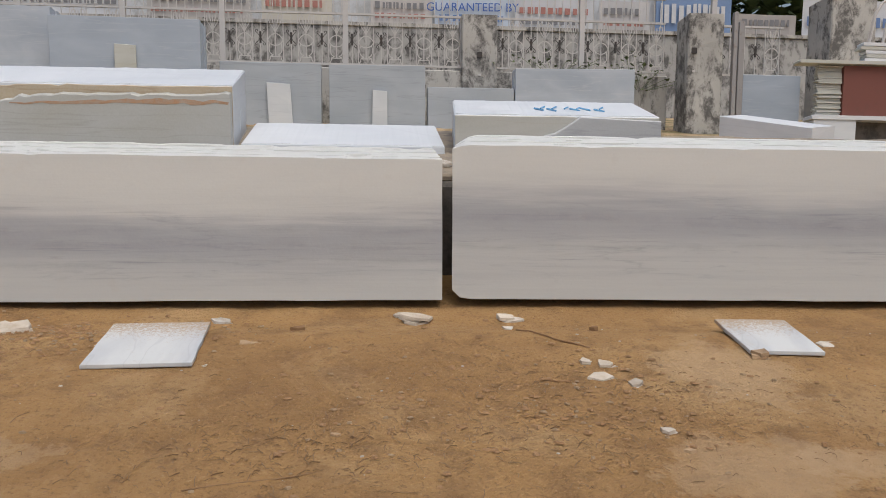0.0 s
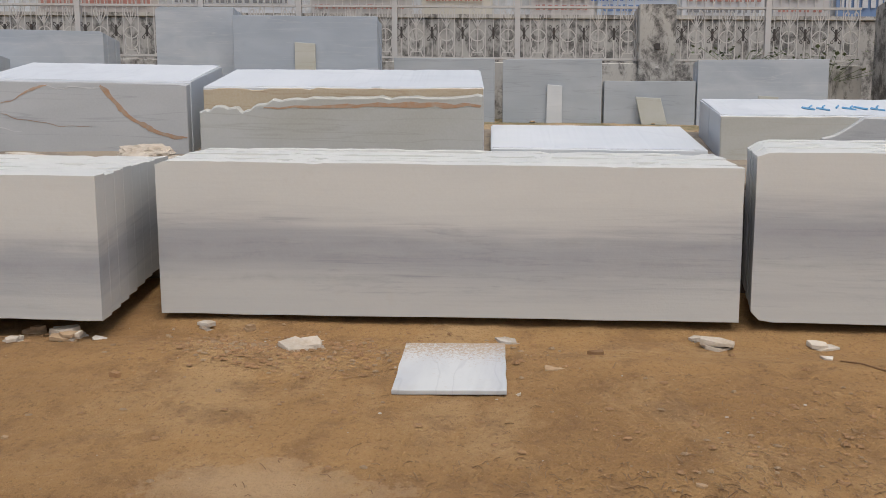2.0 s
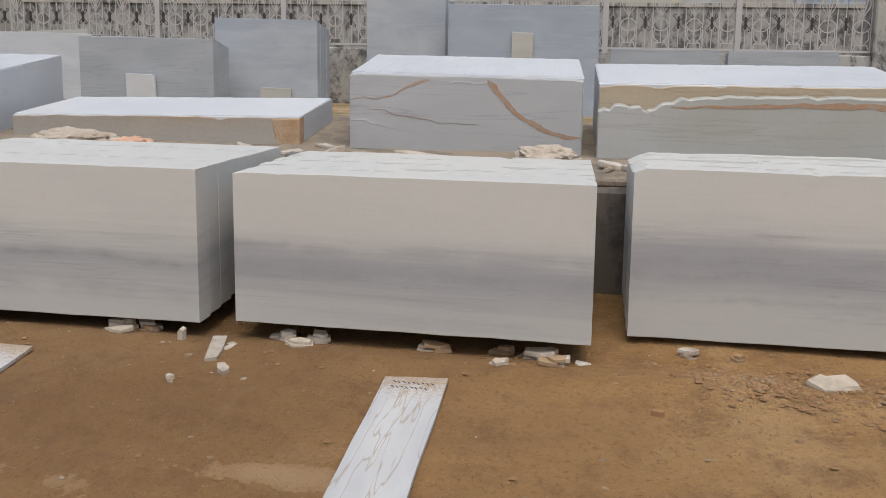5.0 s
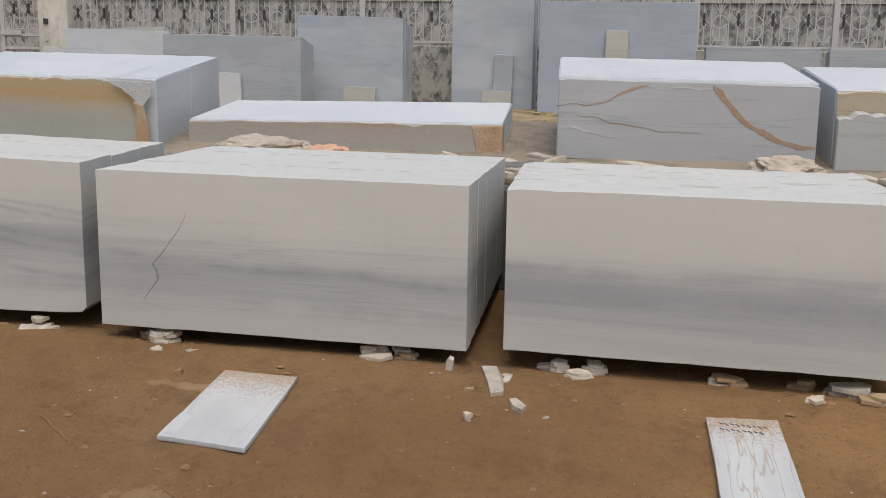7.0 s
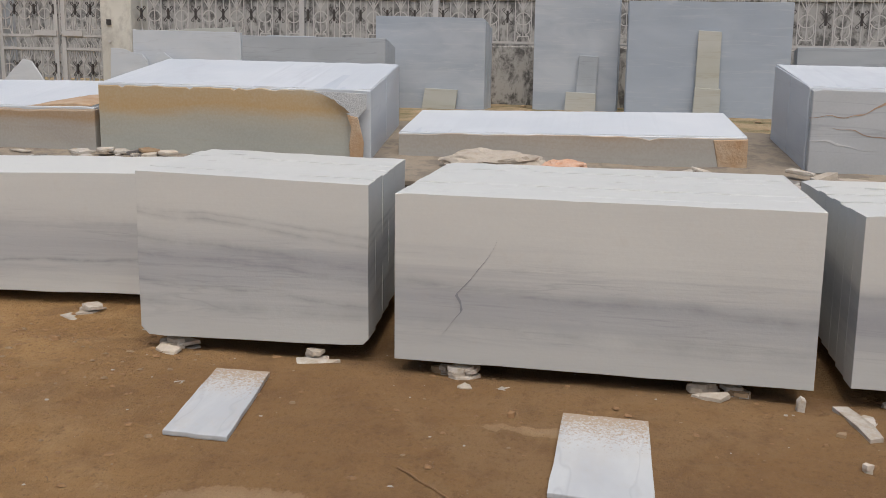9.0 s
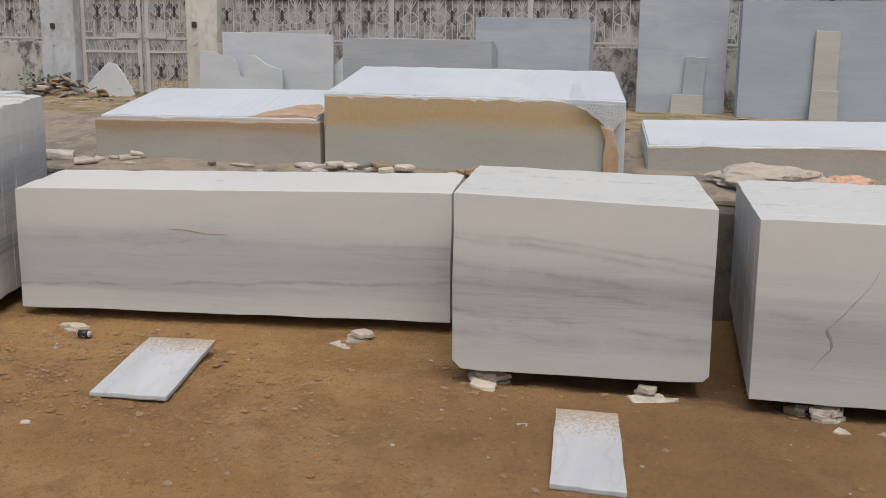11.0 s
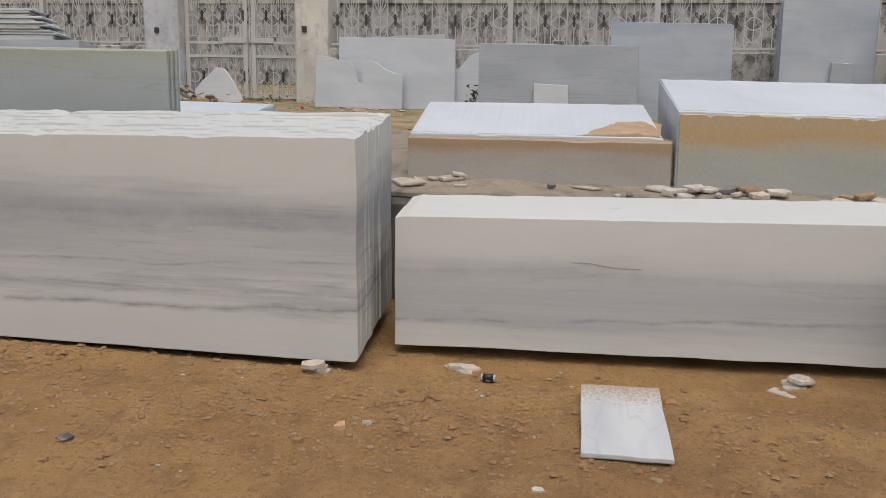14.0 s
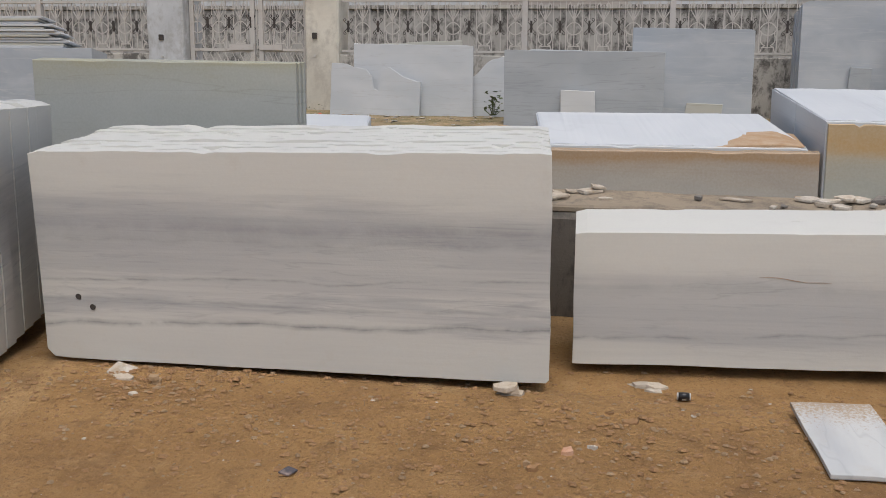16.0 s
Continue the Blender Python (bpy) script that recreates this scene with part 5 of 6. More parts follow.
def splinter(label, ring, thick):
    """A long flat splinter of slab lying on the earth."""
    bm = bmesh.new()
    lay = [[bm.verts.new((x, y, soil(x, y) + h)) for x, y in ring] for h in (-0.004, thick)]
    n = len(ring)
    for k in range(n):
        bm.faces.new((lay[0][k], lay[0][(k + 1) % n], lay[1][(k + 1) % n], lay[1][k]))
    bm.faces.new(lay[0][::-1]), bm.faces.new(lay[1])
    return single("stone_chip", bm, CHIP["w"], label, "stone chip", "loose chips on the earth")


splinter("long white marble splinter lying between two blocks", [(-4.99, 4.88), (-4.92, 4.90), (-4.86, 4.72), (-4.845, 4.62), (-4.90, 4.60), (-4.93, 4.70)], 0.018)
splinter("small white marble splinter on the earth", [(-4.81, 4.55), (-4.785, 4.575), (-4.73, 4.515), (-4.745, 4.47), (-4.79, 4.51)], 0.02)

# ---- rubble on the ledge ----
def ledge_chip(x, y, w, d, h, tone, up=0.0, tilt=0.0):
    """A flat broken piece on the ledge."""
    h *= 0.75
    tone = {"t": "c", "c": "w"}.get(tone, tone) if int(x * 100) % 3 else tone
    rng = random.Random(int(x * 997) + int(y * 613))
    n = rng.choice((4, 5, 5, 6))
    bm = bmesh.new()
    ang = [2 * math.pi * (k + rng.uniform(-0.3, 0.3)) / n for k in range(n)]
    rad = [rng.uniform(0.75, 1.15) for _ in range(n)]
    lay = []
    for hh, s in ((0, 0.96), (h * 0.4, 1.02), (h * 0.93, 0.99), (h, 0.96)):
        lay.append([bm.verts.new((x + math.cos(a) * r * s * w / 2, y + math.sin(a) * r * s * d / 2,
                                  0.615 + up + hh * (1 + (0.25 * noise.noise(Vector((a * 3, x, y))) if hh else 0)) + rise(y + math.sin(a) * r * s * d / 2) + tilt * math.cos(a) * r * w / 2)) for a, r in zip(ang, rad)])
    for p, q in zip(lay, lay[1:]):
        for k in range(n):
            bm.faces.new((p[k], p[(k + 1) % n], q[(k + 1) % n], q[k]))
    bm.faces.new(lay[0][::-1]), bm.faces.new(lay[-1])
    words = {"w": "white marble offcut lying on the ledge", "c": "cream broken stone on the ledge", "t": "tan flat stone piece on the ledge", "g": "dark grey stone piece on the ledge", "o": "reddish broken stone on the ledge"}[tone]
    return single("stone_piece", bm, CHIP[tone], words, "stone piece", "rubble on the ledge")


def rock(x, y, w, d, h, tone, label):
    """A rough natural rock on the ledge."""
    bm = bmesh.new()
    bmesh.ops.create_icosphere(bm, subdivisions=4, radius=1)
    for v in bm.verts:
        n = 1 + 0.35 * noise.fractal(v.co * 1.6 + Vector((x, y, 0)), 1.0, 2.0, 4) + 0.16 * abs(noise.noise(v.co * 4.5 + Vector((y, x, 0))))
        c = v.co * n
        yy = y + c.y * d / 2
        v.co = Vector((x + c.x * w / 2, yy, 0.60 + max(0.0, h * 0.35 + c.z * h * 0.55) + rise(yy)))
    return single("rock", bm, CHIP[tone], label, "rock", "rubble on the ledge")


rock(-6.78, 6.38, 0.62, 0.34, 0.15, "c", "long pale rough rock lying on the ledge")
rock(-6.32, 6.38, 0.30, 0.24, 0.10, "o", "reddish rough rock beside the pale rock")
rock(-3.42, 6.45, 0.40, 0.26, 0.13, "c", "cream rough rock lying on the ledge")
ledge_chip(-6.25, 6.22, 0.28, 0.12, 0.03, "o")
ledge_chip(-5.58, 6.45, 0.14, 0.10, 0.03, "w", 0.0, 0.2)
ledge_chip(-5.48, 6.42, 0.16, 0.08, 0.02, "w", 0.03, -0.25)
ledge_chip(-5.32, 6.45, 0.14, 0.10, 0.02, "w")
ledge_chip(-5.12, 6.40, 0.24, 0.12, 0.03, "w", 0.0, 0.05)
ledge_chip(-5.05, 6.30, 0.24, 0.16, 0.03, "g")
ledge_chip(-4.98, 6.22, 0.26, 0.10, 0.02, "w")
ledge_chip(-4.90, 6.48, 0.22, 0.10, 0.03, "c", 0.03, -0.1)
ledge_chip(-4.80, 6.30, 0.17, 0.10, 0.05, "c", 0.03, 0.3)
ledge_chip(-4.72, 6.24, 0.20, 0.10, 0.05, "c", 0.0, 0.15)
ledge_chip(-4.58, 6.40, 0.36, 0.08, 0.03, "t", 0.0, -0.06)
ledge_chip(-4.22, 6.42, 0.38, 0.12, 0.03, "w", 0.0, -0.1)
ledge_chip(-4.12, 6.34, 0.46, 0.14, 0.02, "c")
ledge_chip(-3.86, 6.38, 0.26, 0.12, 0.03, "w", 0.0, 0.05)
ledge_chip(-2.98, 6.34, 0.22, 0.16, 0.04, "w", 0.0, -0.2)
ledge_chip(-2.85, 6.28, 0.18, 0.14, 0.05, "w", 0.0, 0.1)
ledge_chip(0.52, 6.35, 0.14, 0.16, 0.04, "c")
ledge_chip(0.42, 6.30, 0.14, 0.12, 0.05, "w", 0.04)
ledge_chip(-11.55, 6.30, 0.28, 0.20, 0.06, "w", 0.0, -0.15)
ledge_chip(-11.30, 6.22, 0.26, 0.20, 0.03, "t", 0.0, 0.06)
ledge_chip(-11.06, 6.36, 0.18, 0.12, 0.03, "w")
ledge_chip(-11.00, 6.37, 0.12, 0.08, 0.02, "c", 0.03, -0.2)
ledge_chip(-10.15, 6.30, 0.20, 0.08, 0.015, "w")
ledge_chip(-9.72, 6.36, 0.18, 0.10, 0.025, "w")
ledge_chip(-9.62, 6.28, 0.18, 0.10, 0.03, "w", 0.01, 0.1)
ledge_chip(-9.56, 6.20, 0.12, 0.10, 0.03, "w")
ledge_chip(-9.50, 6.33, 0.14, 0.10, 0.03, "c", 0.02)
ledge_chip(-9.42, 6.38, 0.16, 0.10, 0.03, "w", 0.0)
ledge_chip(-9.30, 6.38, 0.14, 0.12, 0.04, "g", 0.0, 0.2)
ledge_chip(-9.18, 6.36, 0.20, 0.10, 0.03, "t", 0.02, -0.1)
ledge_chip(-9.12, 6.28, 0.14, 0.10, 0.04, "t")
ledge_chip(-9.02, 6.32, 0.16, 0.10, 0.03, "t", 0.02)
ledge_chip(-9.20, 6.12, 0.12, 0.10, 0.03, "w")
ledge_chip(-8.62, 6.32, 0.16, 0.12, 0.04, "t")
ledge_chip(-8.68, 6.24, 0.12, 0.10, 0.03, "c")
ledge_chip(-8.55, 6.26, 0.12, 0.08, 0.04, "t", 0.03, 0.2)
ledge_chip(-8.42, 6.18, 0.26, 0.20, 0.05, "c", 0.0, -0.2)

rng = random.Random(55)
for k in range(46):
    x = rng.choice((-11.2, -9.6, -9.2, -8.6, -5.1, -4.7, -4.1, -3.0)) + rng.gauss(0, 0.28)
    ledge_chip(x, rng.uniform(6.12, 6.36), rng.uniform(0.04, 0.11), rng.uniform(0.03, 0.07), rng.uniform(0.012, 0.03), rng.choice("wwctg"), 0.0, rng.uniform(-0.25, 0.25))

# ---- rubble heap, leaning piece and litter by the gate ----
rng = random.Random(77)
for k in range(60):
    a, r = rng.uniform(0, 2 * math.pi), rng.random() ** 0.7
    x, y = -20.2 + 1.25 * r * math.cos(a), 17.65 + 0.75 * r * math.sin(a)
    h = 0.42 * (1 - r) ** 1.2
    bm = bmesh.new()
    w, d, t = rng.uniform(0.15, 0.4), rng.uniform(0.12, 0.3), rng.uniform(0.02, 0.06)
    n = 5
    lay = []
    tx, ty, a0 = rng.uniform(-0.5, 0.5), rng.uniform(-0.4, 0.3), rng.uniform(0, 6)
    for hh in (0, t):
        lay.append([bm.verts.new((x + math.cos(a0 + q * 1.257) * w / 2, y + math.sin(a0 + q * 1.257) * d / 2, rise(y) + h + hh - 0.02 + tx * math.cos(a0 + q * 1.257) * w / 2 + ty * math.sin(a0 + q * 1.257) * d / 2)) for q in range(n)])
    for q in range(n):
        bm.faces.new((lay[0][q], lay[0][(q + 1) % n], lay[1][(q + 1) % n], lay[1][q]))
    bm.faces.new(lay[0][::-1]), bm.faces.new(lay[1])
    tone = rng.choice("wwwctgg")
    single("stone_piece", bm, CHIP[tone], "broken stone piece in the rubble heap by the gate", "stone piece", "rubble heap by the gate")
bm = bmesh.new()
slice_mesh(bm, [(-19.75, 2.70), (-18.85, 2.72), (-18.68, 2.85), (-18.9, 3.25), (-19.1, 3.52), (-19.3, 3.56), (-19.6, 3.30), (-19.85, 3.05)], 17.95, 18.0, 0, (0, 0), 0.01, lift=False)
single("broken_slab", bm, SB, "pale broken marble slab leaning beside the gate", "marble slab")
bm = bmesh.new()
bmesh.ops.create_icosphere(bm, subdivisions=2, radius=0.04)
bmesh.ops.translate(bm, verts=bm.verts, vec=(-16.6, 16.4, rise(16.4) + 0.05))
single("red_litter", bm, paint("red_litter", (0.55, 0.10, 0.05)), "small red scrap lying on the ground", "litter")
# a stack of thin offcuts on the far slabs
rng = random.Random(9)
heap = empty("slab_stack", (-21.7, 15.25, 3.47), "stack of thin grey offcuts lying on slabs", "marble offcuts")
for k in range(12):
    bm = bmesh.new()
    x0, x1 = -22.6 + rng.uniform(-0.1, 0.15), -20.95 - 0.05 * k + rng.uniform(-0.25, 0.1)
    z = 3.475 + 0.05 * k
    slice_mesh(bm, [(x0, z), (x1, z), (x1 + 0.04, z + 0.02), (x1, z + 0.042), (x0, z + 0.042)], 15.02 + rng.uniform(0, 0.05), 15.45, 0, (0, 0), 0.006, lift=False)
    part("offcut", bm, rng.choice([STRIP, PALEM, SIDE]), heap)

# ---- drinks can and paper card on the earth ----
def can(x, y, turn):
    z = soil(x, y) + 0.024
    thing = empty("drinks_can", (x, y, z), "black drinks can lying on the earth", "can")
    for name, a, b, r, col in (("body", -0.027, 0.027, 0.022, (0.02, 0.02, 0.022)), ("rim", 0.027, 0.034, 0.019, (0.6, 0.6, 0.6)), ("rim", -0.034, -0.027, 0.019, (0.6, 0.6, 0.6)), ("label_band", -0.010, 0.012, 0.0224, (0.5, 0.5, 0.48))):
        bm = bmesh.new()
        rings = []
        for u in (a, b):
            rings.append([bm.verts.new((x + u * math.cos(turn), y + u * math.sin(turn) - r * math.cos(q) * math.sin(turn) * 0 + r * math.cos(q) * 0.98, z + r * math.sin(q))) for q in [2 * math.pi * s / 16 for s in range(16)]])
        if name == "label_band":
            rings = [rg[9:13] for rg in rings]
            for q in range(3):
                bm.faces.new((rings[0][q], rings[0][q + 1], rings[1][q + 1], rings[1][q]))
        else:
            for q in range(16):
                bm.faces.new((rings[0][q], rings[0][(q + 1) % 16], rings[1][(q + 1) % 16], rings[1][q]))
            bm.faces.new(rings[0][::-1]), bm.faces.new(rings[1])
        part(name, bm, paint("can_paint", col, 0.35, (0.2, 0.2, 0.2), 0.1), thing, "", "", True)


can(-10.5, 5.06, 0.15)
bm = bmesh.new()
z = soil(-12.17, 4.0)
for a in ((-12.20, 3.98), (-12.15, 3.965), (-12.125, 4.01), (-12.175, 4.03)):
    bm.verts.new((a[0], a[1], z + 0.012 + 0.3 * (a[1] - 4.0)))
bm.verts.ensure_lookup_table()
bm.faces.new(bm.verts[:])
ext = bmesh.ops.extrude_face_region(bm, geom=bm.faces[:])
bmesh.ops.translate(bm, verts=[v for v in ext["geom"] if isinstance(v, bmesh.types.BMVert)], vec=(0, 0, -0.006))
single("paper_card", bm, paint("dark_card", (0.07, 0.065, 0.075), 0.6, (0.4, 0.3, 0.25), 0.7), "small dark printed card lying on the earth", "litter")
# the broken white piece near the track
bm = bmesh.new()
rng = random.Random(12)
ring = [(-10.62, 3.72), (-10.56, 3.80), (-10.44, 3.83), (-10.36, 3.80), (-10.26, 3.84), (-10.12, 3.80), (-10.05, 3.70), (-10.10, 3.52), (-10.3, 3.42), (-10.55, 3.5)]
lay = [[bm.verts.new((x + rng.uniform(-0.01, 0.01), y, rise(y) + hh)) for x, y in ring] for hh in (-0.01, 0.03)]
for k in range(10):
    bm.faces.new((lay[0][k], lay[0][(k + 1) % 10], lay[1][(k + 1) % 10], lay[1][k]))
bm.faces.new(lay[0][::-1]), bm.faces.new(lay[1])
single("stone_chip", bm, CHIP["w"], "broken white marble piece lying in the track", "stone chip")


# ---- gravel, straw and weeds ----
def scatter(name, mat, label, count, size, area, seed, flat=0.6, cluster=None):
    rng = random.Random(seed)
    verts, faces = [], []
    for _ in range(count):
        if cluster and rng.random() < 0.75:
            c = rng.choice(cluster)
            x, y = rng.gauss(c[0], c[2]), rng.gauss(c[1], c[2] * 0.45)
        else:
            x, y = rng.uniform(area[0], area[1]), area[2] + (area[3] - area[2]) * rng.random()
        s = size[0] + (size[1] - size[0]) * rng.random() ** 3
        z = soil(x, y)
        b = len(verts)
        a0 = rng.uniform(0, 6)
        e = [rng.uniform(0.6, 1.2) for _ in range(5)]
        verts += [(x + s * e[k] * math.cos(a0 + k * 1.257), y + s * e[k] * math.sin(a0 + k * 1.257), z - 0.002 + s * 0.1) for k in range(5)]
        hi = s * flat * rng.uniform(0.5, 1.0)
        verts += [(x + 0.68 * s * e[k] * math.cos(a0 + k * 1.257), y + 0.68 * s * e[k] * math.sin(a0 + k * 1.257), z + hi * rng.uniform(0.7, 1.1)) for k in range(5)]
        faces += [(b + k, b + (k + 1) % 5, b + 5 + (k + 1) % 5, b + 5 + k) for k in range(5)] + [tuple(b + 5 + k for k in range(5))]
    me = bpy.data.meshes.new(name)
    me.from_pydata(verts, [], faces)
    me.transform(DATUM)
    me.materials.append(mat)
    return tagged(new(name, me), label, "gravel", kind="stuff")


NEAR = (-15.5, 4.5, 2.4, 5.25)
HEAPS = [(-11.4, 4.3, 0.8), (-13.0, 4.4, 0.7), (-10.3, 4.7, 0.7), (-13.2, 4.7, 0.3), (-11.9, 4.4, 0.9), (-1.6, 4.8, 0.5), (0.8, 4.0, 0.6), (-9.4, 4.5, 0.8), (-2.1, 4.9, 0.3)]
scatter("gravel", CHIP["t"], "tan gravel strewn over the earth", 2600, (0.004, 0.022), NEAR, 1, 0.6, HEAPS)
scatter("earth_crumbs", CHIP["b"], "brown crumbs of earth strewn over the yard", 6000, (0.004, 0.026), NEAR, 2, 0.55, HEAPS)
scatter("earth_clods", CHIP["b"], "larger clods of brown earth on the yard", 130, (0.012, 0.032), NEAR, 12, 0.5, HEAPS)
scatter("white_grit", CHIP["w"], "white marble grit strewn over the earth", 480, (0.003, 0.014), NEAR, 3, 0.5)
scatter("yard_rubble", CHIP["t"], "scattered chips on the ground by the fence", 500, (0.02, 0.09), (-22, 6, 9, 18), 4, 0.5)
scatter("ledge_grit", CHIP["w"], "pale grit on the yard behind the ledge", 160, (0.03, 0.09), (-19, -12.5, 15.5, 18), 5, 0.4)


def straw():
    rng = random.Random(21)
    bm = bmesh.new()
    for k in range(1000):
        if rng.random() < 0.8:
            c = rng.choice(((0.75, 3.65, 0.45), (-0.1, 3.3, 0.6), (0.9, 4.2, 0.5), (-1.0, 3.5, 0.6), (1.6, 3.7, 0.6), (-0.3, 3.65, 0.3)))
            x, y = rng.gauss(c[0], c[2]), rng.gauss(c[1], c[2] * 0.4)
        else:
            x, y = rng.uniform(-15, 4), rng.uniform(2.6, 5.0)
        if not 2.3 < y < 5.1:
            continue
        a, l = rng.uniform(0, 3.14), rng.uniform(0.015, 0.06)
        q = (x + l * math.cos(a), y + l * math.sin(a))
        m = ((x + q[0]) / 2 + rng.uniform(-0.006, 0.006), (y + q[1]) / 2)
        tube(bm, [(x, y, soil(x, y) + 0.004), (*m, soil(*m) + rng.uniform(0.006, 0.014)), (*q, soil(*q) + 0.004)], rng.uniform(0.0012, 0.0026), 3)
    return single("straw", bm, rough_stone("dry_straw", (0.34, 0.22, 0.11), (0.18, 0.10, 0.05), 20), "dry straw and twigs on the earth", "straw", kind="stuff", at=(0, 0, 0))


straw()


def twig(pts, r):
    bm = bmesh.new()
    line = []
    for (xa, ya), (xb, yb) in zip(pts, pts[1:]):
        for k in range(5):
            x, y = xa + (xb - xa) * k / 5, ya + (yb - ya) * k / 5 + 0.012 * noise.noise(Vector((xa * 9 + k, 1, 1)))
            line.append((x, y, soil(x, y) + r))
    tube(bm, line, r, 5)
    return single("twig", bm, CHIP["b"], "dry brown twig lying on the earth", "twig", "twigs on the earth")


twig([(0.83, 4.95), (1.0, 4.72), (1.22, 4.58)], 0.005)
twig([(0.85, 4.24), (1.02, 4.2)], 0.006)
twig([(-6.75, 4.05), (-6.45, 3.85)], 0.004)
twig([(-0.7, 3.33), (-0.1, 3.45)], 0.003)
twig([(-6.0, 3.70), (-5.75, 3.55)], 0.004)

LEAF = rough_stone("leaf_green", (0.075, 0.105, 0.035), (0.13, 0.16, 0.065), 6, 0.7, 0.2)


def leaves(name, label, centre, spread, count, size, seed, category="weed", kind=""):
    """A plant of stems with small folded leaves; far crowns are leaves alone."""
    rng = random.Random(seed)
    bm, stalks = bmesh.new(), bmesh.new()
    foot = centre[2] - spread[2] * 1.6
    for k in range(count):
        p = Vector([c + rng.gauss(0, s) for c, s in zip(centre, spread)])
        p.z = max(p.z, foot)
        a, t, s = rng.uniform(0, 6.3), rng.uniform(-0.8, 0.9), size * rng.uniform(0.6, 1.3)
        u = Vector((math.cos(a), math.sin(a), t)).normalized() * s
        v = u.cross(Vector((0.2, 0.1, 1))).normalized() * s * 0.35
        q = [bm.verts.new(p), bm.verts.new(p + u * 0.5 + v), bm.verts.new(p + u), bm.verts.new(p + u * 0.5 - v)]
        bm.faces.new((q[0], q[1], q[2]))
        bm.faces.new((q[0], q[2], q[3]))
        if kind != "stuff" and k % 4 == 0:
            tube(stalks, [(centre[0] + 0.3 * (p.x - centre[0]), centre[1], foot), tuple(p)], 0.006, 3)
    if kind == "stuff":
        stalks.free()
        return single(name, bm, LEAF, label, category, kind=kind)
    plant = empty(name, (centre[0], centre[1], foot), label, category)
    part("foliage", bm, LEAF, plant, "", "stuff")
    part("stems", stalks, LEAF, plant, "", "stuff")
    return plant


leaves("weed", "green weed growing at the foot of the slabs", (-13.38, 17.3, rise(17.3) + 0.25), (0.09, 0.06, 0.13), 60, 0.10, 3)
leaves("weed", "low weed growing by the rubble heap", (-21.3, 18.2, rise(18.2) + 0.2), (0.35, 0.1, 0.12), 120, 0.10, 4)
leaves("weed", "weed growing on the fence plinth", (5.6, 18.4, 4.1), (0.45, 0.1, 0.2), 90, 0.12, 5)
leaves("weed", "weed hanging from the plinth wall", (3.9, 18.45, 4.3), (0.6, 0.05, 0.15), 45, 0.10, 6)
leaves("weed", "tuft of grass by the gate", (-18.1, 18.3, rise(18.3) + 0.06), (0.5, 0.15, 0.04), 70, 0.07, 7)
leaves("tree_crowns", "dense green trees beyond the lane wall", (-8, 29.0, 8.6), (14, 0.8, 1.2), 9000, 0.5, 8, "trees", "stuff")
leaves("tree_crowns", "dark green trees beyond the banners", (14, 29.0, 8.8), (8, 0.8, 1.3), 5000, 0.5, 9, "trees", "stuff")

# ---- the gateway at the east end: crate, white block, bent pipes ----
fence_panel(7.45, 9.05, 2, posts=(True, False), top=False, y=18.7)
bm = bmesh.new()
box(bm, 7.42, 7.50, 17.5, 17.62, rise(17.5) - 0.1, 5.25, 0.02)
box(bm, 7.66, 7.78, 17.8, 17.92, rise(17.8) - 0.1, 5.15, 0.02)
single("gate_post", bm, paint("rusted_post", (0.30, 0.285, 0.275), 0.7, (0.16, 0.09, 0.06), 0.6), "pale rusted steel gate post beside the pillar", "gate post")
g5 = empty("marble_block", (4.8, 10.1, rise(10.1)), "white marble block standing askew behind the ledge", "marble block")
bm = bmesh.new()
slice_mesh(bm, [(4.36, 0.0), (5.14, 0.0), (5.14, 0.56), (4.36, 0.64)], 10.7, 11.2, -1.1, (0.55, 0.0), 0.01)
part("body", bm, SB, g5)
crate = empty("stone_store", (8.6, 14.2, rise(14.0)), "stacked stone store with a red-brown panel and slab top", "stone store")
# the shaded opening under the shelf is filled with a dark concrete block
for name, x0, x1, y0, y1, z0, z1, m, lab in (("base", 7.36, 8.1, 14.0, 14.3, rise(14.0) - 0.1, 2.46, SB, "pale stone base"), ("back_base", 8.1, 10.6, 14.2, 14.4, rise(14.0) - 0.1, 2.46, SHADED_CONCRETE, ""),
                                            ("shelf", 7.32, 10.6, 13.98, 14.3, 2.46, 2.53, SB, "pale shelf slab"), ("panel", 7.86, 9.9, 14.03, 14.12, 2.53, 3.37, paint("red_brown_panel", (0.17, 0.06, 0.045), 0.7, (0.12, 0.06, 0.04), 0.5), "red-brown sheet panel"),
                                            ("top_slab", 7.05, 10.8, 13.95, 14.2, 3.385, 3.44, STRIP, "cream slab top")):
    bm = bmesh.new()
    box(bm, x0, x1, y0, y1, z0, z1, 0.012)
    part(name, bm, m, crate, lab)
rng = random.Random(3)
for k in range(28):
    bm = bmesh.new()
    box(bm, 7.42 + rng.uniform(-0.03, 0.03), 7.85, 14.05 + rng.uniform(0, 0.05), 14.2, 2.535 + 0.03 * k, 2.561 + 0.03 * k, 0.004)
    part("stone_strip", bm, STRIP, crate, "")
for k in range(5):
    bm = bmesh.new()
    box(bm, 8.1 + rng.uniform(-0.12, 0.12), 10.6, 14.0, 14.2, 3.445 + 0.065 * k, 3.50 + 0.065 * k, 0.01)
    part("cover_slab", bm, STRIP if k % 2 else SB, crate, "")
rack = empty("pipe_rack", (9.2, 14.5, 3.78), "bent pale steel pipes standing on the slabs", "pipe rack")
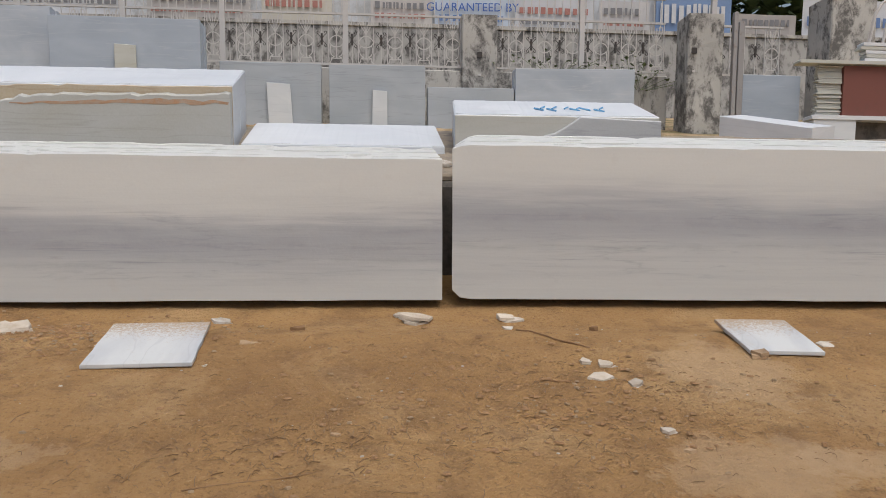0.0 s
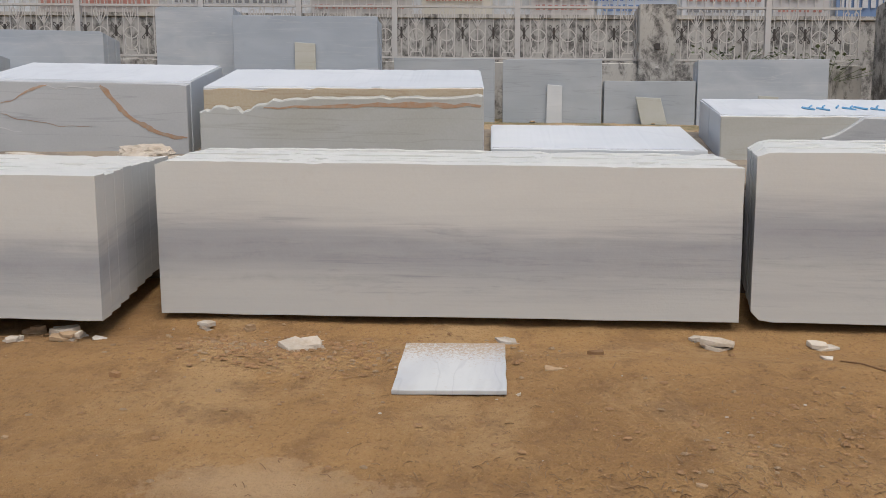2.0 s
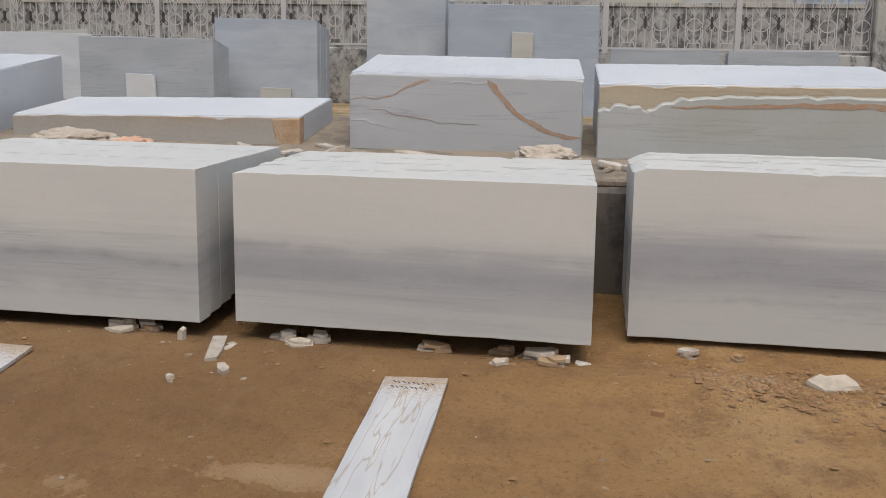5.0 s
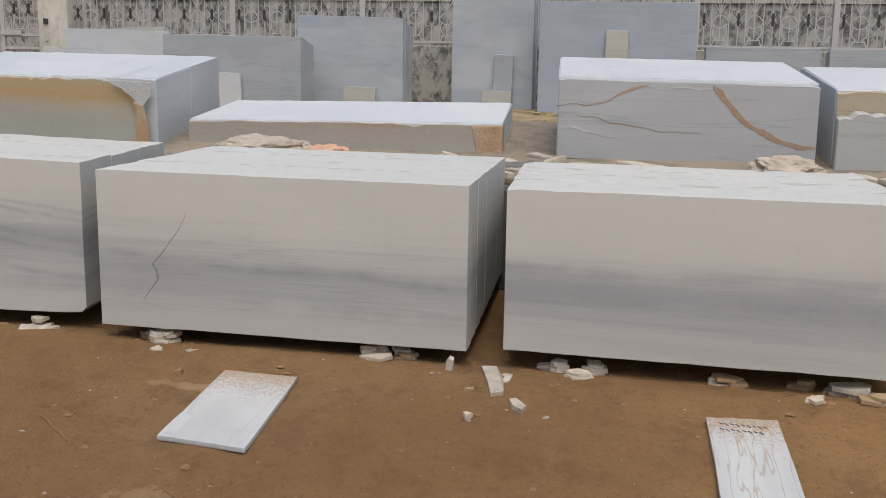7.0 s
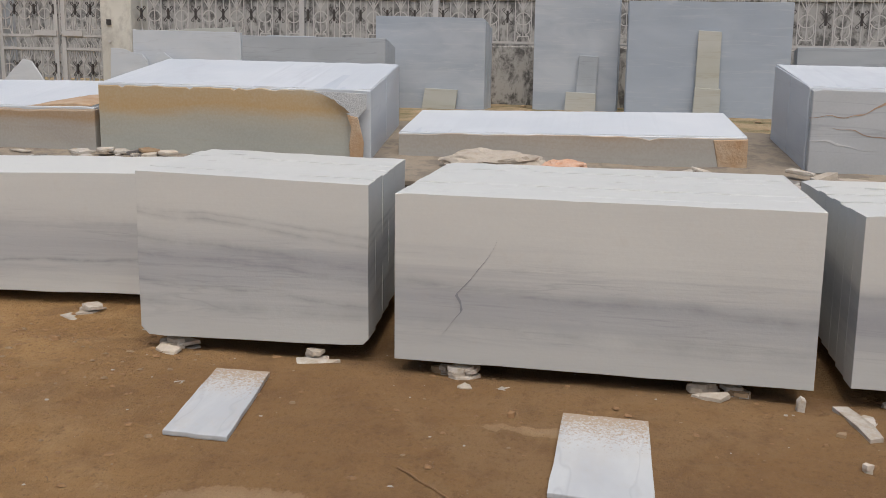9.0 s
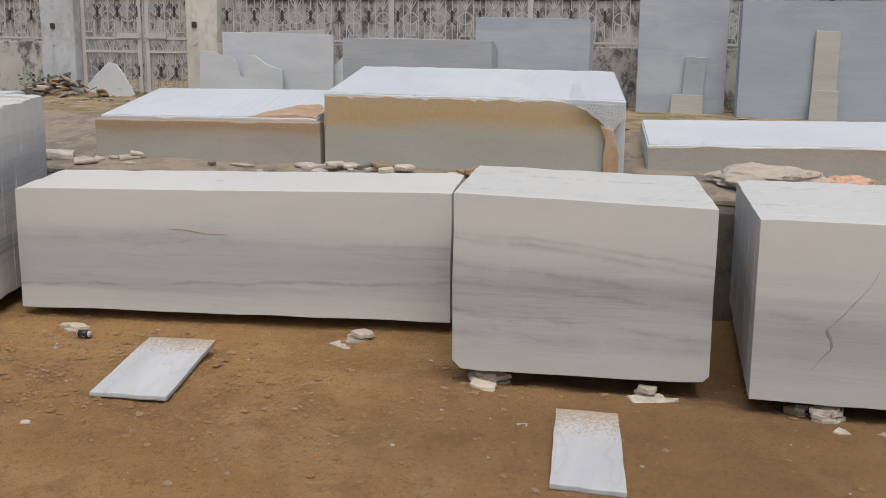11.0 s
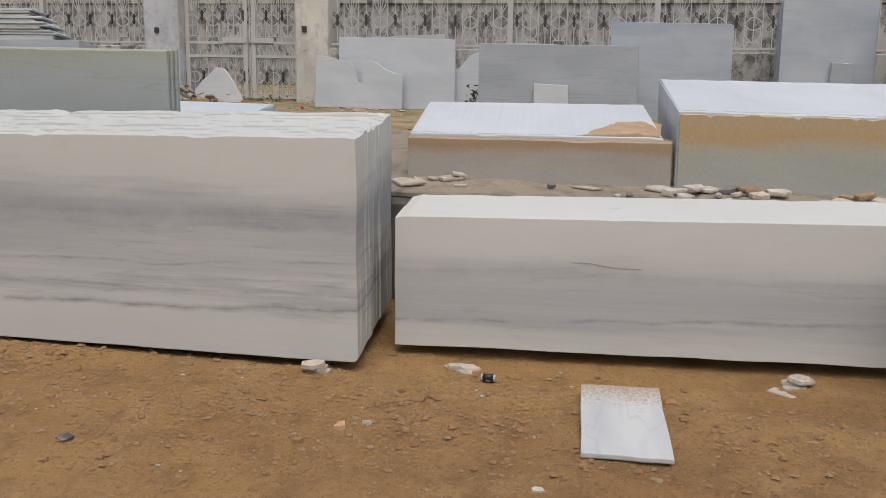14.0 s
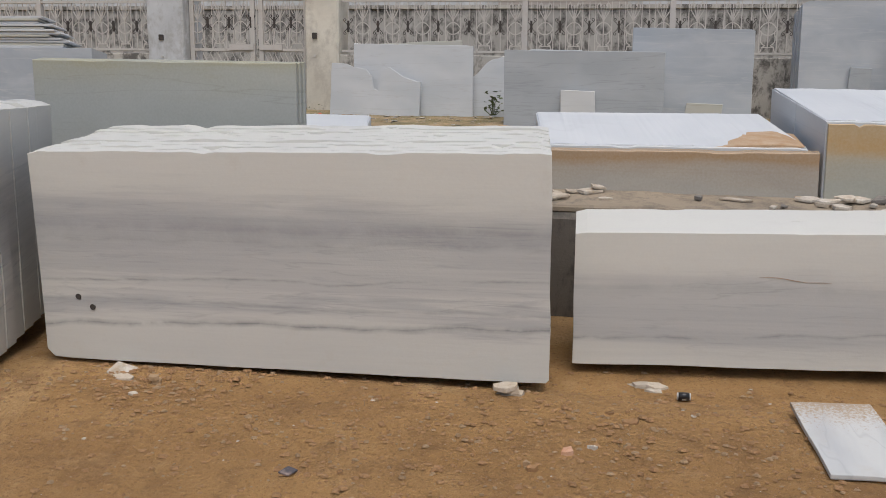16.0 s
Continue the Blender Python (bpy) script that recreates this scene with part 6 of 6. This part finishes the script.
for k in range(6):
    bm = bmesh.new()
    x = 8.3 + 0.24 * k
    tube(bm, [(x, 14.1, 3.765), (x + 0.08, 14.1, 4.25), (x + 0.20, 14.1, 4.45), (x + 0.5, 14.1, 4.62)], 0.025, 6)
    part("pipe", bm, RAIL, rack)

# ---- banners along the lane ----
BY = 25.2


def banner(x0, x1, z0, z1, cloth, bars, label, words=None):
    """A flat printed banner; worn print becomes plain bars."""
    thing = empty("banner", ((x0 + x1) / 2, BY, z0), label, "banner", "banners along the lane")
    bm = bmesh.new()
    n = 10
    front = [[bm.verts.new((x0 + (x1 - x0) * k / n, BY + 0.05 * noise.noise(Vector((x0 + k * 0.5, z, 2))), z)) for k in range(n + 1)] for z in (z0, (z0 + z1) / 2, z1)]
    for a, b in zip(front, front[1:]):
        for k in range(n):
            bm.faces.new((a[k], a[k + 1], b[k + 1], b[k]))
    ext = bmesh.ops.extrude_face_region(bm, geom=bm.faces[:])
    bmesh.ops.translate(bm, verts=[v for v in ext["geom"] if isinstance(v, bmesh.types.BMVert)], vec=(0, 0.02, 0))
    part("cloth", bm, paint("banner_cloth", cloth, 0.6, tuple(v * 0.7 for v in cloth), 0.4), thing)
    rng = random.Random(int(x0 * 100))
    for r, (zr, hr, col) in enumerate(bars):
        m = paint("banner_print", col, 0.6, tuple(min(1, v * 1.5 + 0.1) for v in col), 0.3)
        x = x0 + 0.12
        while x < x1 - 0.25:
            w = rng.uniform(0.06, 0.16)
            bm = bmesh.new()
            box(bm, x, x + w, BY - 0.062, BY - 0.052, z0 + zr, z0 + zr + hr * rng.uniform(0.85, 1.0), 0.003)
            part("printed_bar", bm, m, thing)
            x += w + rng.uniform(0.03, 0.09)
    if words:
        cu = bpy.data.curves.new("lettering", "FONT")
        cu.body, cu.size, cu.extrude, cu.align_x = words, 0.34, 0.004, "CENTER"
        tmp = new("lettering_curve", cu)
        me = bpy.data.meshes.new_from_object(tmp.evaluated_get(bpy.context.evaluated_depsgraph_get()))
        bpy.data.objects.remove(tmp)
        me.materials.append(paint("blue_print", (0.05, 0.12, 0.38)))
        ob = new("lettering", me)
        ob.parent = thing
        ob.rotation_euler = (radians(90), 0, 0)
        ob.location = (0, -0.062, 0.42)


WHITE, BLUEP, REDP, DARKP = (0.52, 0.53, 0.55), (0.12, 0.19, 0.36), (0.36, 0.16, 0.13), (0.18, 0.18, 0.19)
banner(1.75, 3.95, 6.9, 7.75, (0.48, 0.54, 0.62), [(0.12, 0.2, BLUEP)], "white banner with blue lettering", "GUARANTEED BY")
banner(-0.1, 1.65, 6.9, 7.7, (0.50, 0.47, 0.45), [(0.15, 0.15, REDP), (0.42, 0.2, DARKP)], "pale banner with worn red print")
banner(-3.2, -1.2, 6.9, 7.7, (0.50, 0.47, 0.40), [(0.38, 0.22, REDP)], "cream banner with worn dark red print")
banner(-6.4, -3.5, 6.9, 7.7, (0.42, 0.40, 0.38), [(0.15, 0.12, REDP), (0.45, 0.2, DARKP)], "grey banner with worn print")
banner(-10.5, -6.8, 6.9, 7.7, WHITE, [(0.3, 0.2, DARKP)], "pale banner with worn dark print")
banner(-14.5, -10.9, 6.9, 7.6, (0.40, 0.36, 0.33), [(0.2, 0.2, REDP)], "brownish banner with worn print")
banner(4.1, 6.4, 6.9, 7.75, WHITE, [(0.1, 0.12, DARKP), (0.4, 0.2, REDP)], "white banner with red and grey worn print")
banner(6.6, 8.1, 6.9, 7.75, (0.48, 0.47, 0.47), [(0.12, 0.12, REDP), (0.45, 0.2, DARKP)], "grey banner with worn print")
banner(8.3, 10.6, 6.9, 8.3, (0.16, 0.24, 0.40), [(0.25, 0.6, WHITE)], "blue banner with broad white print")
banner(10.8, 12.6, 6.9, 7.5, (0.36, 0.33, 0.31), [(0.25, 0.2, DARKP)], "grey-brown banner with worn print")
banner(12.8, 16.5, 6.9, 8.0, WHITE, [(0.3, 0.3, BLUEP)], "white banner with blue worn print")
